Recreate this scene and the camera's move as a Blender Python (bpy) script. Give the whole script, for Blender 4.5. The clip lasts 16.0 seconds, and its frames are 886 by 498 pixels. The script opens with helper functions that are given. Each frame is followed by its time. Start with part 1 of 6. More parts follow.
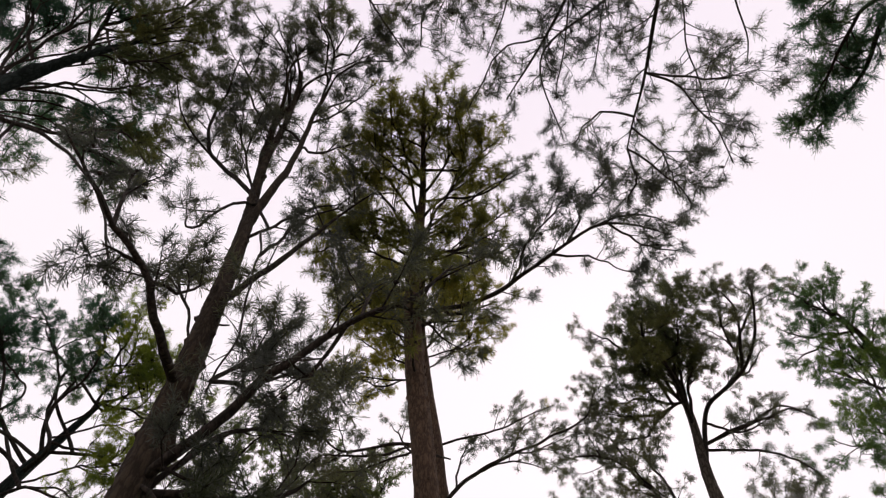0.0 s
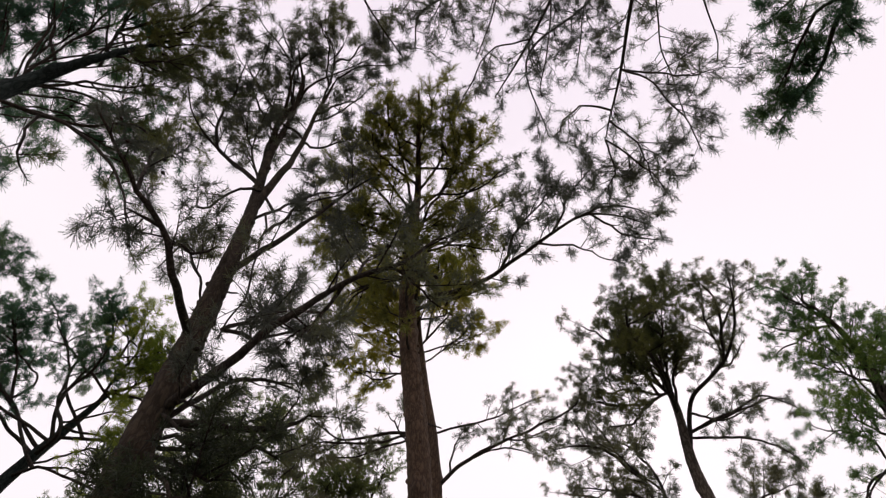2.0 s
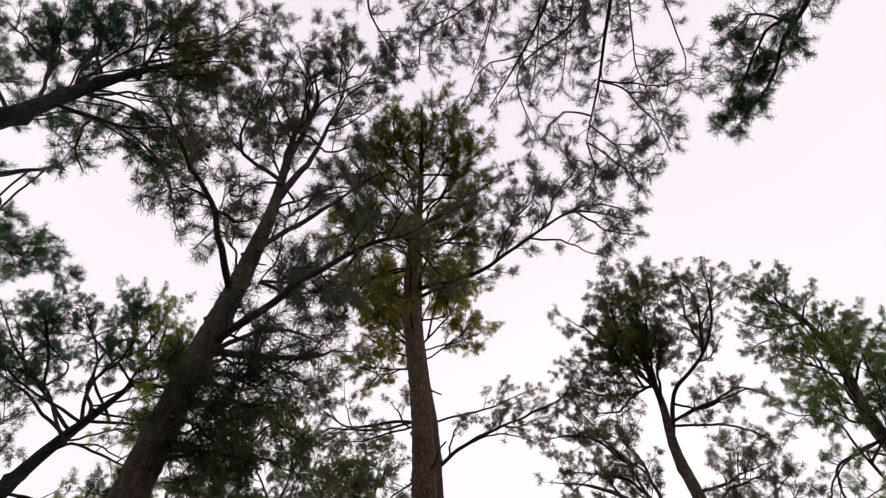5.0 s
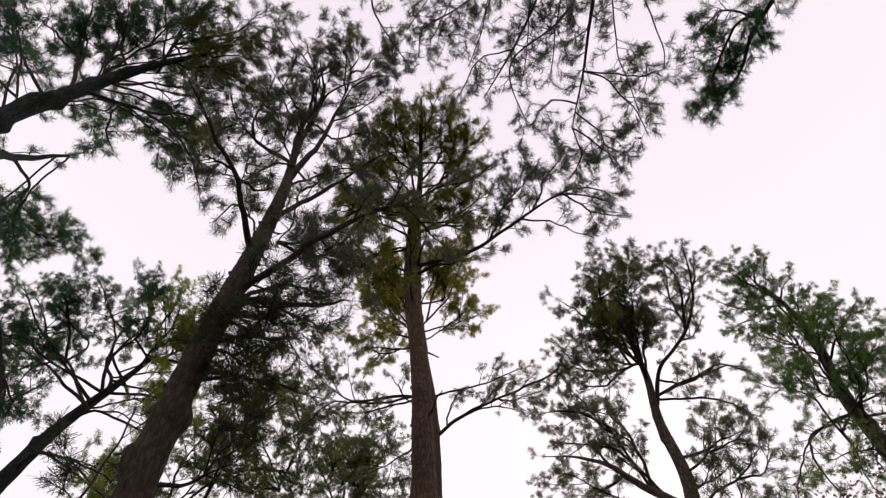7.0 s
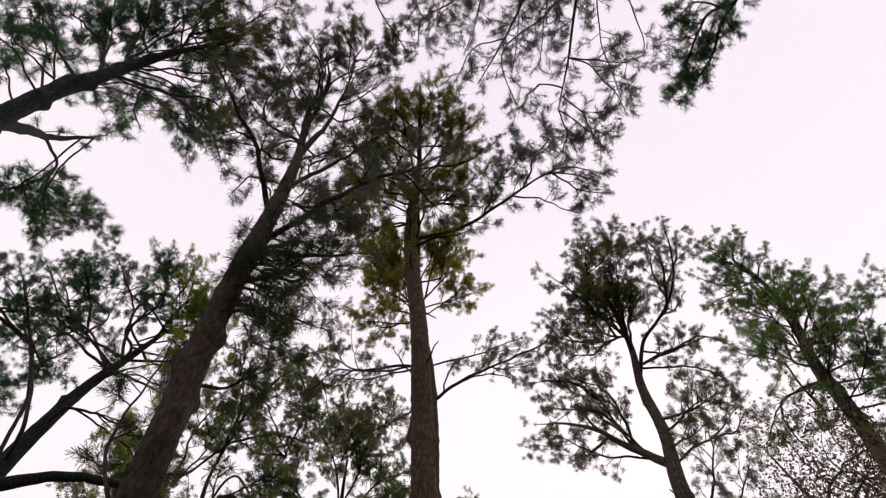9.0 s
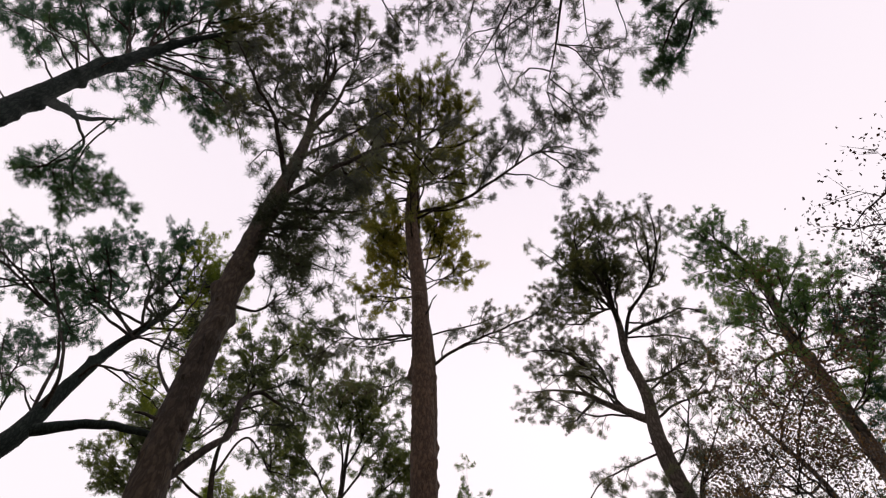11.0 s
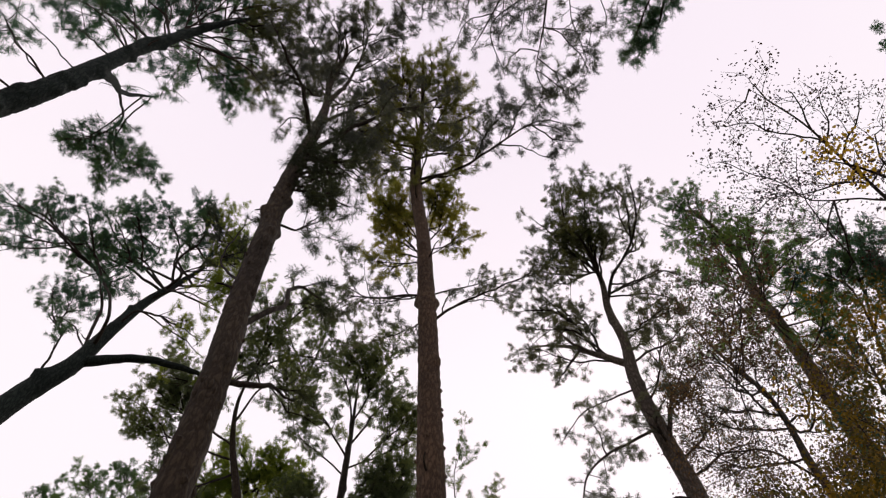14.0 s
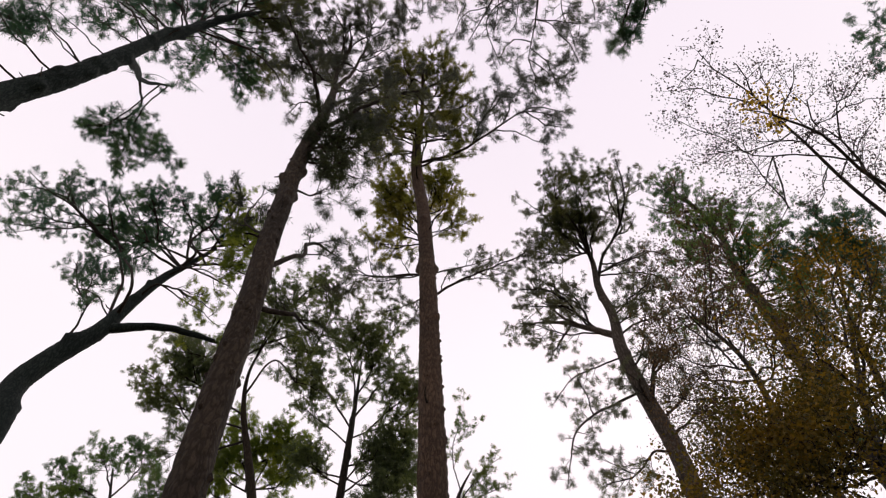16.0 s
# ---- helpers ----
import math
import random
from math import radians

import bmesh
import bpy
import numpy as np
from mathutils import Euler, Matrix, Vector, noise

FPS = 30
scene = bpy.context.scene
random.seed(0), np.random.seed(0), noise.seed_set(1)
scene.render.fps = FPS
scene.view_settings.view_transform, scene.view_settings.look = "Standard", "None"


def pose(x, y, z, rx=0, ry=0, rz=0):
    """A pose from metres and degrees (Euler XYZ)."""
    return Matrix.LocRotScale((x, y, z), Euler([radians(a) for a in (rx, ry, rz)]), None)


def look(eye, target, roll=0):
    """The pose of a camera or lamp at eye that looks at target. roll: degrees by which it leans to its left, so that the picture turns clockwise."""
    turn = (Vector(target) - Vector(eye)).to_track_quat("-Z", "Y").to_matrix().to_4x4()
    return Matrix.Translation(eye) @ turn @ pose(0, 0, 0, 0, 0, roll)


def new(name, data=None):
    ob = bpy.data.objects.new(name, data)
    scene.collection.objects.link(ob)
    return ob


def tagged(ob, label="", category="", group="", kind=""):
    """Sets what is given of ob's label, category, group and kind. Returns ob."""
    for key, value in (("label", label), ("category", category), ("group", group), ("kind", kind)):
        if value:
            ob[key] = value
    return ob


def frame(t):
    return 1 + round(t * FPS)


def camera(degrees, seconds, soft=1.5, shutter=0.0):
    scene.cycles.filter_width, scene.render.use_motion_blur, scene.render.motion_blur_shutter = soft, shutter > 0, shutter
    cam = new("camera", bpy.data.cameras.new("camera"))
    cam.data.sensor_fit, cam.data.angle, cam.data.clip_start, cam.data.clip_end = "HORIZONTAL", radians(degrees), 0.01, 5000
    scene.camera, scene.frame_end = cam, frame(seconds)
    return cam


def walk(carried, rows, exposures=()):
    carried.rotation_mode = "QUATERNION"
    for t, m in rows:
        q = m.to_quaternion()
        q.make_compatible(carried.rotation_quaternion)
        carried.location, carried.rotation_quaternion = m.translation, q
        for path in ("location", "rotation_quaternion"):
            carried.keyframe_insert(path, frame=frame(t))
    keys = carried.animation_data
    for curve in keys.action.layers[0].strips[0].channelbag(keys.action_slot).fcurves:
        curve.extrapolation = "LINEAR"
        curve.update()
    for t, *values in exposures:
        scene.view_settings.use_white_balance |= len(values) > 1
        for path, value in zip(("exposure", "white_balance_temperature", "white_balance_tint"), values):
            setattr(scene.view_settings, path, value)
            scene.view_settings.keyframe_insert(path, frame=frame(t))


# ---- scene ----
cam = camera(68.1, 16.0, 1.15)
METRES, EYE, TILT, LEAN, TURN = 9.0, 10.6, 56.2, 0.0, 0.0
ROWS = [
    (0.0, 0.0, 0.0, 0.0, -0.0, -0.0, -0.0),
    (0.5, 0.0026, -0.016, -0.013, -0.0, 0.43, 0.0),
    (1.0, 0.0068, -0.0321, -0.0273, -0.01, 0.88, 0.01),
    (1.5, 0.011, -0.0503, -0.0426, -0.0, 1.35, 0.0),
    (2.0, 0.0126, -0.0696, -0.0572, -0.0, 1.82, -0.0),
    (2.5, 0.0138, -0.0899, -0.0712, 0.01, 2.31, -0.0),
    (3.0, 0.0149, -0.1113, -0.0836, 0.02, 2.8, -0.02),
    (3.5, 0.0141, -0.1325, -0.0963, 0.02, 3.29, -0.04),
    (4.0, 0.0122, -0.1533, -0.1094, 0.02, 3.8, -0.07),
    (6.5, 0.0146, -0.2683, -0.1845, 0.0, 5.1, -0.16),
    (7.0, 0.017, -0.294, -0.2008, -0.01, 5.08, -0.18),
    (7.5, 0.0187, -0.3204, -0.2172, -0.02, 5.08, -0.2),
    (8.0, 0.0196, -0.3456, -0.2331, -0.06, 5.1, -0.22),
    (8.5, 0.0206, -0.3747, -0.251, -0.08, 5.08, -0.23),
    (9.0, 0.0219, -0.4041, -0.2701, -0.09, 5.07, -0.24),
    (11.5, 0.0265, -0.5534, -0.3704, -0.17, 5.1, -0.31),
    (12.0, 0.0271, -0.5837, -0.3905, -0.2, 5.1, -0.33),
    (12.5, 0.0263, -0.615, -0.4108, -0.21, 5.1, -0.35),
    (13.0, 0.0239, -0.6486, -0.4317, -0.23, 5.11, -0.35),
    (13.5, 0.0221, -0.6821, -0.4526, -0.24, 5.1, -0.36),
    (14.0, 0.0205, -0.7164, -0.474, -0.26, 5.09, -0.36),
    (14.5, 0.0235, -0.7507, -0.4947, -0.27, 5.09, -0.36),
    (15.0, 0.0249, -0.7838, -0.5151, -0.29, 5.08, -0.35),
    (15.5, 0.0231, -0.8123, -0.5344, -0.3, 5.08, -0.35),
    (16.0, 0.0214, -0.8331, -0.5482, -0.31, 5.08, -0.35),
]
walk(cam, [(t, pose(0, 0, EYE, TILT, LEAN, TURN) @ pose(METRES * x, METRES * y, METRES * z, 90 + pitch, roll, yaw)) for t, x, y, z, yaw, pitch, roll in ROWS])

# ---- sky and light: a bright, thinly overcast evening sky ----
world = bpy.data.worlds.new("overcast_sky")
scene.world = world
world.use_nodes = True
wn, wl = world.node_tree.nodes, world.node_tree.links
wn.clear()
w_out = wn.new("ShaderNodeOutputWorld")
w_bg = wn.new("ShaderNodeBackground")
w_sky = wn.new("ShaderNodeTexSky")
w_sky.sky_type, w_sky.sun_disc = "NISHITA", False
w_sky.sun_elevation, w_sky.sun_rotation = radians(46), radians(20)
w_sky.dust_density, w_sky.ozone_density = 4.0, 1.0
w_co = wn.new("ShaderNodeTexCoord")
w_sep = wn.new("ShaderNodeSeparateXYZ")
w_ramp = wn.new("ShaderNodeValToRGB")
w_ramp.color_ramp.elements[0].position, w_ramp.color_ramp.elements[0].color = 0.0, (1.06, 0.995, 1.012, 1)
w_ramp.color_ramp.elements[1].position, w_ramp.color_ramp.elements[1].color = 1.0, (0.96, 0.85, 0.95, 1)
w_mid = w_ramp.color_ramp.elements.new(0.75)
w_mid.color = (1.05, 0.955, 1.01, 1)
w_noise = wn.new("ShaderNodeTexNoise")
w_noise.inputs["Scale"].default_value, w_noise.inputs["Detail"].default_value = 1.6, 4.0
w_map = wn.new("ShaderNodeMapRange")
w_map.inputs["To Min"].default_value, w_map.inputs["To Max"].default_value = 0.97, 1.03
w_mul = wn.new("ShaderNodeMix")
w_mul.data_type, w_mul.blend_type = "RGBA", "MULTIPLY"
w_mul.inputs["Factor"].default_value = 1.0
w_mix = wn.new("ShaderNodeMix")
w_mix.data_type = "RGBA"
w_mix.inputs["Factor"].default_value = 0.97
w_gain = wn.new("ShaderNodeVectorMath")
w_gain.operation = "SCALE"
w_gain.inputs["Scale"].default_value = 0.06
wl.new(w_co.outputs["Generated"], w_sep.inputs[0])
wl.new(w_sep.outputs["Z"], w_ramp.inputs["Fac"])
wl.new(w_co.outputs["Generated"], w_noise.inputs["Vector"])
wl.new(w_noise.outputs["Fac"], w_map.inputs["Value"])
wl.new(w_ramp.outputs["Color"], w_mul.inputs["A"])
wl.new(w_map.outputs["Result"], w_mul.inputs["B"])
wl.new(w_sky.outputs["Color"], w_gain.inputs[0])
wl.new(w_gain.outputs["Vector"], w_mix.inputs["A"])
wl.new(w_mul.outputs["Result"], w_mix.inputs["B"])
wl.new(w_mix.outputs["Result"], w_bg.inputs["Color"])
wl.new(w_bg.outputs["Background"], w_out.inputs["Surface"])
w_bg.inputs["Strength"].default_value = 1.0

sun = new("sun", bpy.data.lights.new("sun", "SUN"))
sun.data.energy, sun.data.angle, sun.data.color = 0.65, radians(14), (1.0, 0.9, 0.82)
sun.matrix_world = look((0, 0, 60), (-4, -11, 48))


# ---- materials ----
def material(name):
    m = bpy.data.materials.new(name)
    m.use_nodes = True
    return m, m.node_tree.nodes, m.node_tree.links, m.node_tree.nodes["Principled BSDF"]


def ramp_node(nodes, stops):
    r = nodes.new("ShaderNodeValToRGB")
    els = r.color_ramp.elements
    els[0].position, els[0].color = stops[0][0], (*stops[0][1], 1)
    els[1].position, els[1].color = stops[-1][0], (*stops[-1][1], 1)
    for p, c in stops[1:-1]:
        els.new(p).color = (*c, 1)
    return r


def bark_material(name, dark, mid, light, scale=1.0):
    m, n, l, b = material(name)
    co = n.new("ShaderNodeTexCoord")
    mp = n.new("ShaderNodeMapping")
    mp.inputs["Scale"].default_value = (11 * scale, 11 * scale, 3.4 * scale)
    l.new(co.outputs["Object"], mp.inputs["Vector"])
    plates = n.new("ShaderNodeTexVoronoi")
    plates.feature = "DISTANCE_TO_EDGE"
    plates.inputs["Scale"].default_value = 1.6
    warp = n.new("ShaderNodeTexNoise")
    warp.inputs["Scale"].default_value, warp.inputs["Detail"].default_value = 2.2, 6
    add = n.new("ShaderNodeVectorMath")
    add.operation = "ADD"
    l.new(mp.outputs["Vector"], warp.inputs["Vector"])
    l.new(mp.outputs["Vector"], add.inputs[0])
    l.new(warp.outputs["Color"], add.inputs[1])
    l.new(add.outputs["Vector"], plates.inputs["Vector"])
    fine = n.new("ShaderNodeTexNoise")
    fine.inputs["Scale"].default_value, fine.inputs["Detail"].default_value = 14, 8
    l.new(mp.outputs["Vector"], fine.inputs["Vector"])
    crack = ramp_node(n, [(0.0, dark), (0.05, dark), (0.2, mid), (1.0, light)])
    l.new(plates.outputs["Distance"], crack.inputs["Fac"])
    large = n.new("ShaderNodeTexNoise")
    large.inputs["Scale"].default_value, large.inputs["Detail"].default_value = 0.9, 3
    l.new(co.outputs["Object"], large.inputs["Vector"])
    blot = ramp_node(n, [(0.3, (0.75, 0.75, 0.77)), (0.7, (1.15, 1.12, 1.06))])
    l.new(large.outputs["Fac"], blot.inputs["Fac"])
    mul = n.new("ShaderNodeMix")
    mul.data_type, mul.blend_type = "RGBA", "MULTIPLY"
    mul.inputs["Factor"].default_value = 1.0
    l.new(crack.outputs["Color"], mul.inputs["A"])
    l.new(blot.outputs["Color"], mul.inputs["B"])
    grain = n.new("ShaderNodeMix")
    grain.data_type, grain.blend_type = "RGBA", "OVERLAY"
    grain.inputs["Factor"].default_value = 0.45
    l.new(mul.outputs["Result"], grain.inputs["A"])
    l.new(fine.outputs["Fac"], grain.inputs["B"])
    l.new(grain.outputs["Result"], b.inputs["Base Color"])
    b.inputs["Roughness"].default_value = 0.92
    b.inputs["Specular IOR Level"].default_value = 0.2
    bump = n.new("ShaderNodeBump")
    bump.inputs["Strength"].default_value, bump.inputs["Distance"].default_value = 0.9, 0.025
    hs = n.new("ShaderNodeMath")
    hs.operation = "MULTIPLY_ADD"
    hs.inputs[1].default_value = 0.25
    l.new(fine.outputs["Fac"], hs.inputs[0])
    l.new(plates.outputs["Distance"], hs.inputs[2])
    l.new(hs.outputs["Value"], bump.inputs["Height"])
    l.new(bump.outputs["Normal"], b.inputs["Normal"])
    return m


def leaf_material(name, a, b_col, c, trans, through_share=0.25, scale=0.7):
    """Needles or leaves: colour drifts over the crown, and light comes through."""
    m, n, l, b = material(name)
    co = n.new("ShaderNodeTexCoord")
    no = n.new("ShaderNodeTexNoise")
    no.inputs["Scale"].default_value, no.inputs["Detail"].default_value = scale, 3
    l.new(co.outputs["Object"], no.inputs["Vector"])
    geo = n.new("ShaderNodeNewGeometry")
    mixf = n.new("ShaderNodeMath")
    mixf.operation = "MULTIPLY_ADD"
    mixf.inputs[1].default_value = 0.22
    off = n.new("ShaderNodeMath")
    off.operation = "SUBTRACT"
    off.inputs[1].default_value = 0.11
    l.new(no.outputs["Fac"], off.inputs[0])
    l.new(geo.outputs["Random Per Island"], mixf.inputs[0])
    l.new(off.outputs["Value"], mixf.inputs[2])
    r = ramp_node(n, [(0.3, a), (0.5, b_col), (0.72, c)])
    l.new(mixf.outputs["Value"], r.inputs["Fac"])
    l.new(r.outputs["Color"], b.inputs["Base Color"])
    b.inputs["Roughness"].default_value = 0.55
    b.inputs["Specular IOR Level"].default_value = 0.3
    tr = n.new("ShaderNodeBsdfTranslucent")
    tint = n.new("ShaderNodeMix")
    tint.data_type, tint.blend_type = "RGBA", "MULTIPLY"
    tint.inputs["Factor"].default_value = 1.0
    tint.inputs["B"].default_value = (*trans, 1)
    l.new(r.outputs["Color"], tint.inputs["A"])
    l.new(tint.outputs["Result"], tr.inputs["Color"])
    mix = n.new("ShaderNodeMixShader")
    mix.inputs["Fac"].default_value = through_share
    l.new(b.outputs["BSDF"], mix.inputs[1])
    l.new(tr.outputs["BSDF"], mix.inputs[2])
    l.new(mix.outputs["Shader"], n["Material Output"].inputs["Surface"])
    return m


BARK = bark_material("pine_bark", (0.029, 0.021, 0.015), (0.051, 0.037, 0.025), (0.082, 0.06, 0.041))
BARK_RED = bark_material("red_brown_pine_bark", (0.06, 0.039, 0.027), (0.104, 0.066, 0.045), (0.16, 0.106, 0.073))
# pale bark: partly own tone, partly glare on farther trunks put into the colour
BARK_PALE = bark_material("pale_pine_bark", (0.06, 0.048, 0.04), (0.12, 0.096, 0.08), (0.19, 0.155, 0.13))
BARK_DARK = bark_material("dark_pine_bark", (0.024, 0.019, 0.016), (0.048, 0.037, 0.03), (0.08, 0.062, 0.05))
BARK_TEAL = bark_material("dark_teal_bark", (0.01, 0.015, 0.014), (0.021, 0.03, 0.027), (0.04, 0.049, 0.04))
BARK_GREY = bark_material("grey_smooth_bark", (0.04, 0.036, 0.03), (0.09, 0.08, 0.07), (0.14, 0.125, 0.11), 1.6)
NEEDLE = leaf_material("pine_needles", (0.05, 0.08, 0.026), (0.1, 0.12, 0.032), (0.17, 0.165, 0.04), (1.5, 1.65, 0.6), 0.45)
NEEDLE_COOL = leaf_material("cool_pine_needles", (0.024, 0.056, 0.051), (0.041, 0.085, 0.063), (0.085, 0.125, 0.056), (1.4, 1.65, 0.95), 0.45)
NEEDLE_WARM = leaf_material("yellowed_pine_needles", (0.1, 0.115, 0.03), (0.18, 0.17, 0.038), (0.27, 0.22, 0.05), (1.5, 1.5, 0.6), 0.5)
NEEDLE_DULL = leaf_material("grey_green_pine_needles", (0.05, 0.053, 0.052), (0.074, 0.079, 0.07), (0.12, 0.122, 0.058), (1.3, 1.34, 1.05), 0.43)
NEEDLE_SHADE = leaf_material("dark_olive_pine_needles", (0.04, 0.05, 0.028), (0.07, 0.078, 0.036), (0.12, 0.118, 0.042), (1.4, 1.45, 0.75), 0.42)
# darker needle copy: shade in the low foliage is put into its colour
NEEDLE_DARK = leaf_material("painted_shade_pine_needles", (0.02, 0.026, 0.018), (0.034, 0.042, 0.024), (0.06, 0.068, 0.028), (1.35, 1.4, 0.8), 0.35)
LEAF_BROWN = leaf_material("dry_brown_leaves", (0.045, 0.033, 0.028), (0.085, 0.058, 0.042), (0.18, 0.115, 0.036), (1.4, 1.15, 0.8), 0.4, 1.8)
LEAF_DUSK = leaf_material("dusky_dry_leaves", (0.022, 0.017, 0.018), (0.04, 0.027, 0.025), (0.08, 0.05, 0.028), (1.3, 1.1, 0.9), 0.3, 1.8)
LEAF_OLIVE = leaf_material("autumn_olive_leaves", (0.04, 0.044, 0.014), (0.1, 0.08, 0.018), (0.25, 0.155, 0.022), (1.5, 1.3, 0.5), 0.48, 1.3)
LEAF_GOLD = leaf_material("yellow_leaves", (0.3, 0.2, 0.03), (0.42, 0.28, 0.035), (0.5, 0.36, 0.05), (1.4, 1.3, 0.5), 0.5, 3.0)
NEEDLE_OLIVE = leaf_material("olive_pine_needles", (0.082, 0.088, 0.034), (0.13, 0.128, 0.04), (0.2, 0.175, 0.045), (1.5, 1.5, 0.65), 0.5)
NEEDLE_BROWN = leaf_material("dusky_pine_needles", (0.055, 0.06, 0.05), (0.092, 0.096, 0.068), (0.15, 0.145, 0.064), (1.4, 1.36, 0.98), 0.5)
NEEDLE_GREY = leaf_material("dull_pine_needles", (0.07, 0.085, 0.06), (0.11, 0.13, 0.07), (0.17, 0.18, 0.065), (1.4, 1.5, 0.8), 0.5)
NEEDLE_FRESH = leaf_material("fresh_pine_needles", (0.042, 0.08, 0.044), (0.073, 0.126, 0.051), (0.15, 0.2, 0.055), (1.5, 1.65, 0.75), 0.45)
# brighter yellow-green needles: sunlight on the foliage is put into the colour
NEEDLE_LIT = leaf_material("painted_sun_pine_needles", (0.09, 0.125, 0.03), (0.16, 0.19, 0.036), (0.24, 0.25, 0.045), (1.5, 1.6, 0.6), 0.5)


# ---- tree building ----
UP = np.array([0.0, 0.0, 1.0])


def unit(v):
    return v / np.maximum(np.linalg.norm(v, axis=-1, keepdims=True), 1e-9)


def smooth_line(points, step):
    """A smooth curve through a few guide points (x, y, z, r), resampled about every step metres."""
    p = np.array(points, float)
    if len(p) == 2:
        p = np.stack([p[0], p.mean(0), p[1]])
    h = np.linalg.norm(np.diff(p[:, :3], axis=0), axis=1)[:, None] + 1e-6
    slope = np.diff(p, axis=0) / h
    m = np.vstack([slope[:1], (slope[:-1] * h[1:] + slope[1:] * h[:-1]) / (h[:-1] + h[1:]), slope[-1:]])
    rows = []
    for k in range(len(p) - 1):
        u = np.linspace(0, 1, max(2, int(h[k, 0] / step)), endpoint=False)[:, None]
        rows.append((1 + 2 * u) * (1 - u) ** 2 * p[k] + u * (1 - u) ** 2 * h[k] * m[k] + u**2 * (3 - 2 * u) * p[k + 1] + u**2 * (u - 1) * h[k] * m[k + 1])
    line = np.vstack(rows + [p[-1][None]])
    line[:, 3] = np.maximum(line[:, 3], 0.003)
    return line


def plate_relief(rings, sides, rng):
    """Uneven bark plates with sunken joints, as shares of the radius."""
    i, j = np.meshgrid(np.arange(rings), np.arange(sides), indexing="ij")
    drift = np.cumsum(rng.standard_normal(rings) * 0.16)[:, None]
    across = (j + drift) / 4.0
    col = np.floor(across).astype(int) % 97
    tall = rng.integers(3, 7, 97)[col]
    along = (i + rng.integers(0, 9, 97)[col]) / tall
    row = np.floor(along).astype(int)
    lift = rng.random((97, row.max() + 1))[col, row] * 0.07
    joint = (across % 1 < 0.26) | (along % 1 < 0.9 / tall)
    return np.where(joint, -0.03, lift) + 0.012 * rng.standard_normal((rings, sides))


class Wood:
    """Collects tubes and turns them into one mesh."""

    def __init__(self):
        self.v, self.f, self.n = [], [], 0

    def tube(self, line, sides, rng=None, rough=0.0, knots=0, plates=False):
        p, r = line[:, :3], line[:, 3]
        t = unit(np.gradient(p, axis=0))
        ref = np.where(np.abs(t[:, 2:3]) > 0.9, np.array([[1.0, 0, 0]]), UP[None])
        s = unit(np.cross(t, ref))
        if len(s) > 1:
            for k in range(1, len(s)):
                s[k] = s[k - 1] - t[k] * (s[k - 1] @ t[k])
                s[k] /= max(np.linalg.norm(s[k]), 1e-9)
        b = np.cross(t, s)
        a = np.linspace(0, 2 * np.pi, sides, endpoint=False)
        rr = r[:, None] * np.ones(sides)
        if rough:
            rr = rr * (1 + rough * rng.standard_normal((len(r), sides)))
        if plates:
            rr = rr * (1 + plate_relief(len(r), sides, rng))
        if knots:
            s_len = np.r_[0, np.cumsum(np.linalg.norm(np.diff(p, axis=0), axis=1))]
            at, ang = rng.integers(2, len(r) - 2, knots), rng.uniform(0, 6.28, knots)
            for k, q in zip(at, ang):
                turn = np.angle(np.exp(1j * (a - q)))
                rr += r[k] * rng.uniform(0.25, 0.6) * np.exp(-((s_len - s_len[k]) ** 2) / 0.017)[:, None] * np.exp(-(turn**2) / 0.25)
        ring = p[:, None] + rr[..., None] * (np.cos(a)[None, :, None] * s[:, None] + np.sin(a)[None, :, None] * b[:, None])
        m = len(p)
        self.v.append(ring.reshape(-1, 3))
        i, j = np.meshgrid(np.arange(m - 1), np.arange(sides), indexing="ij")
        k = (j + 1) % sides
        quad = np.stack([i * sides + j, i * sides + k, (i + 1) * sides + k, (i + 1) * sides + j], -1).reshape(-1, 4)
        self.f.append(quad + self.n)
        self.n += m * sides
        return self

    def mesh(self, name):
        return mesh_from(name, np.concatenate(self.v), np.concatenate(self.f), True)


def mesh_from(name, verts, faces, smooth):
    me = bpy.data.meshes.new(name)
    k = faces.shape[1]
    me.vertices.add(len(verts))
    me.vertices.foreach_set("co", verts.astype(np.float32).ravel())
    me.loops.add(faces.size)
    me.loops.foreach_set("vertex_index", faces.astype(np.int32).ravel())
    me.polygons.add(len(faces))
    me.polygons.foreach_set("loop_start", np.arange(0, faces.size, k, dtype=np.int32))
    if smooth:
        me.polygons.foreach_set("use_smooth", np.ones(len(faces), dtype=bool))
    me.update(calc_edges=True)
    return me


def part(name, mesh, mat, parent, label="", kind=""):
    mesh.materials.append(mat)
    ob = new(name, mesh)
    ob.parent = parent
    if label or kind:
        tagged(ob, label=label, kind=kind)
    return ob


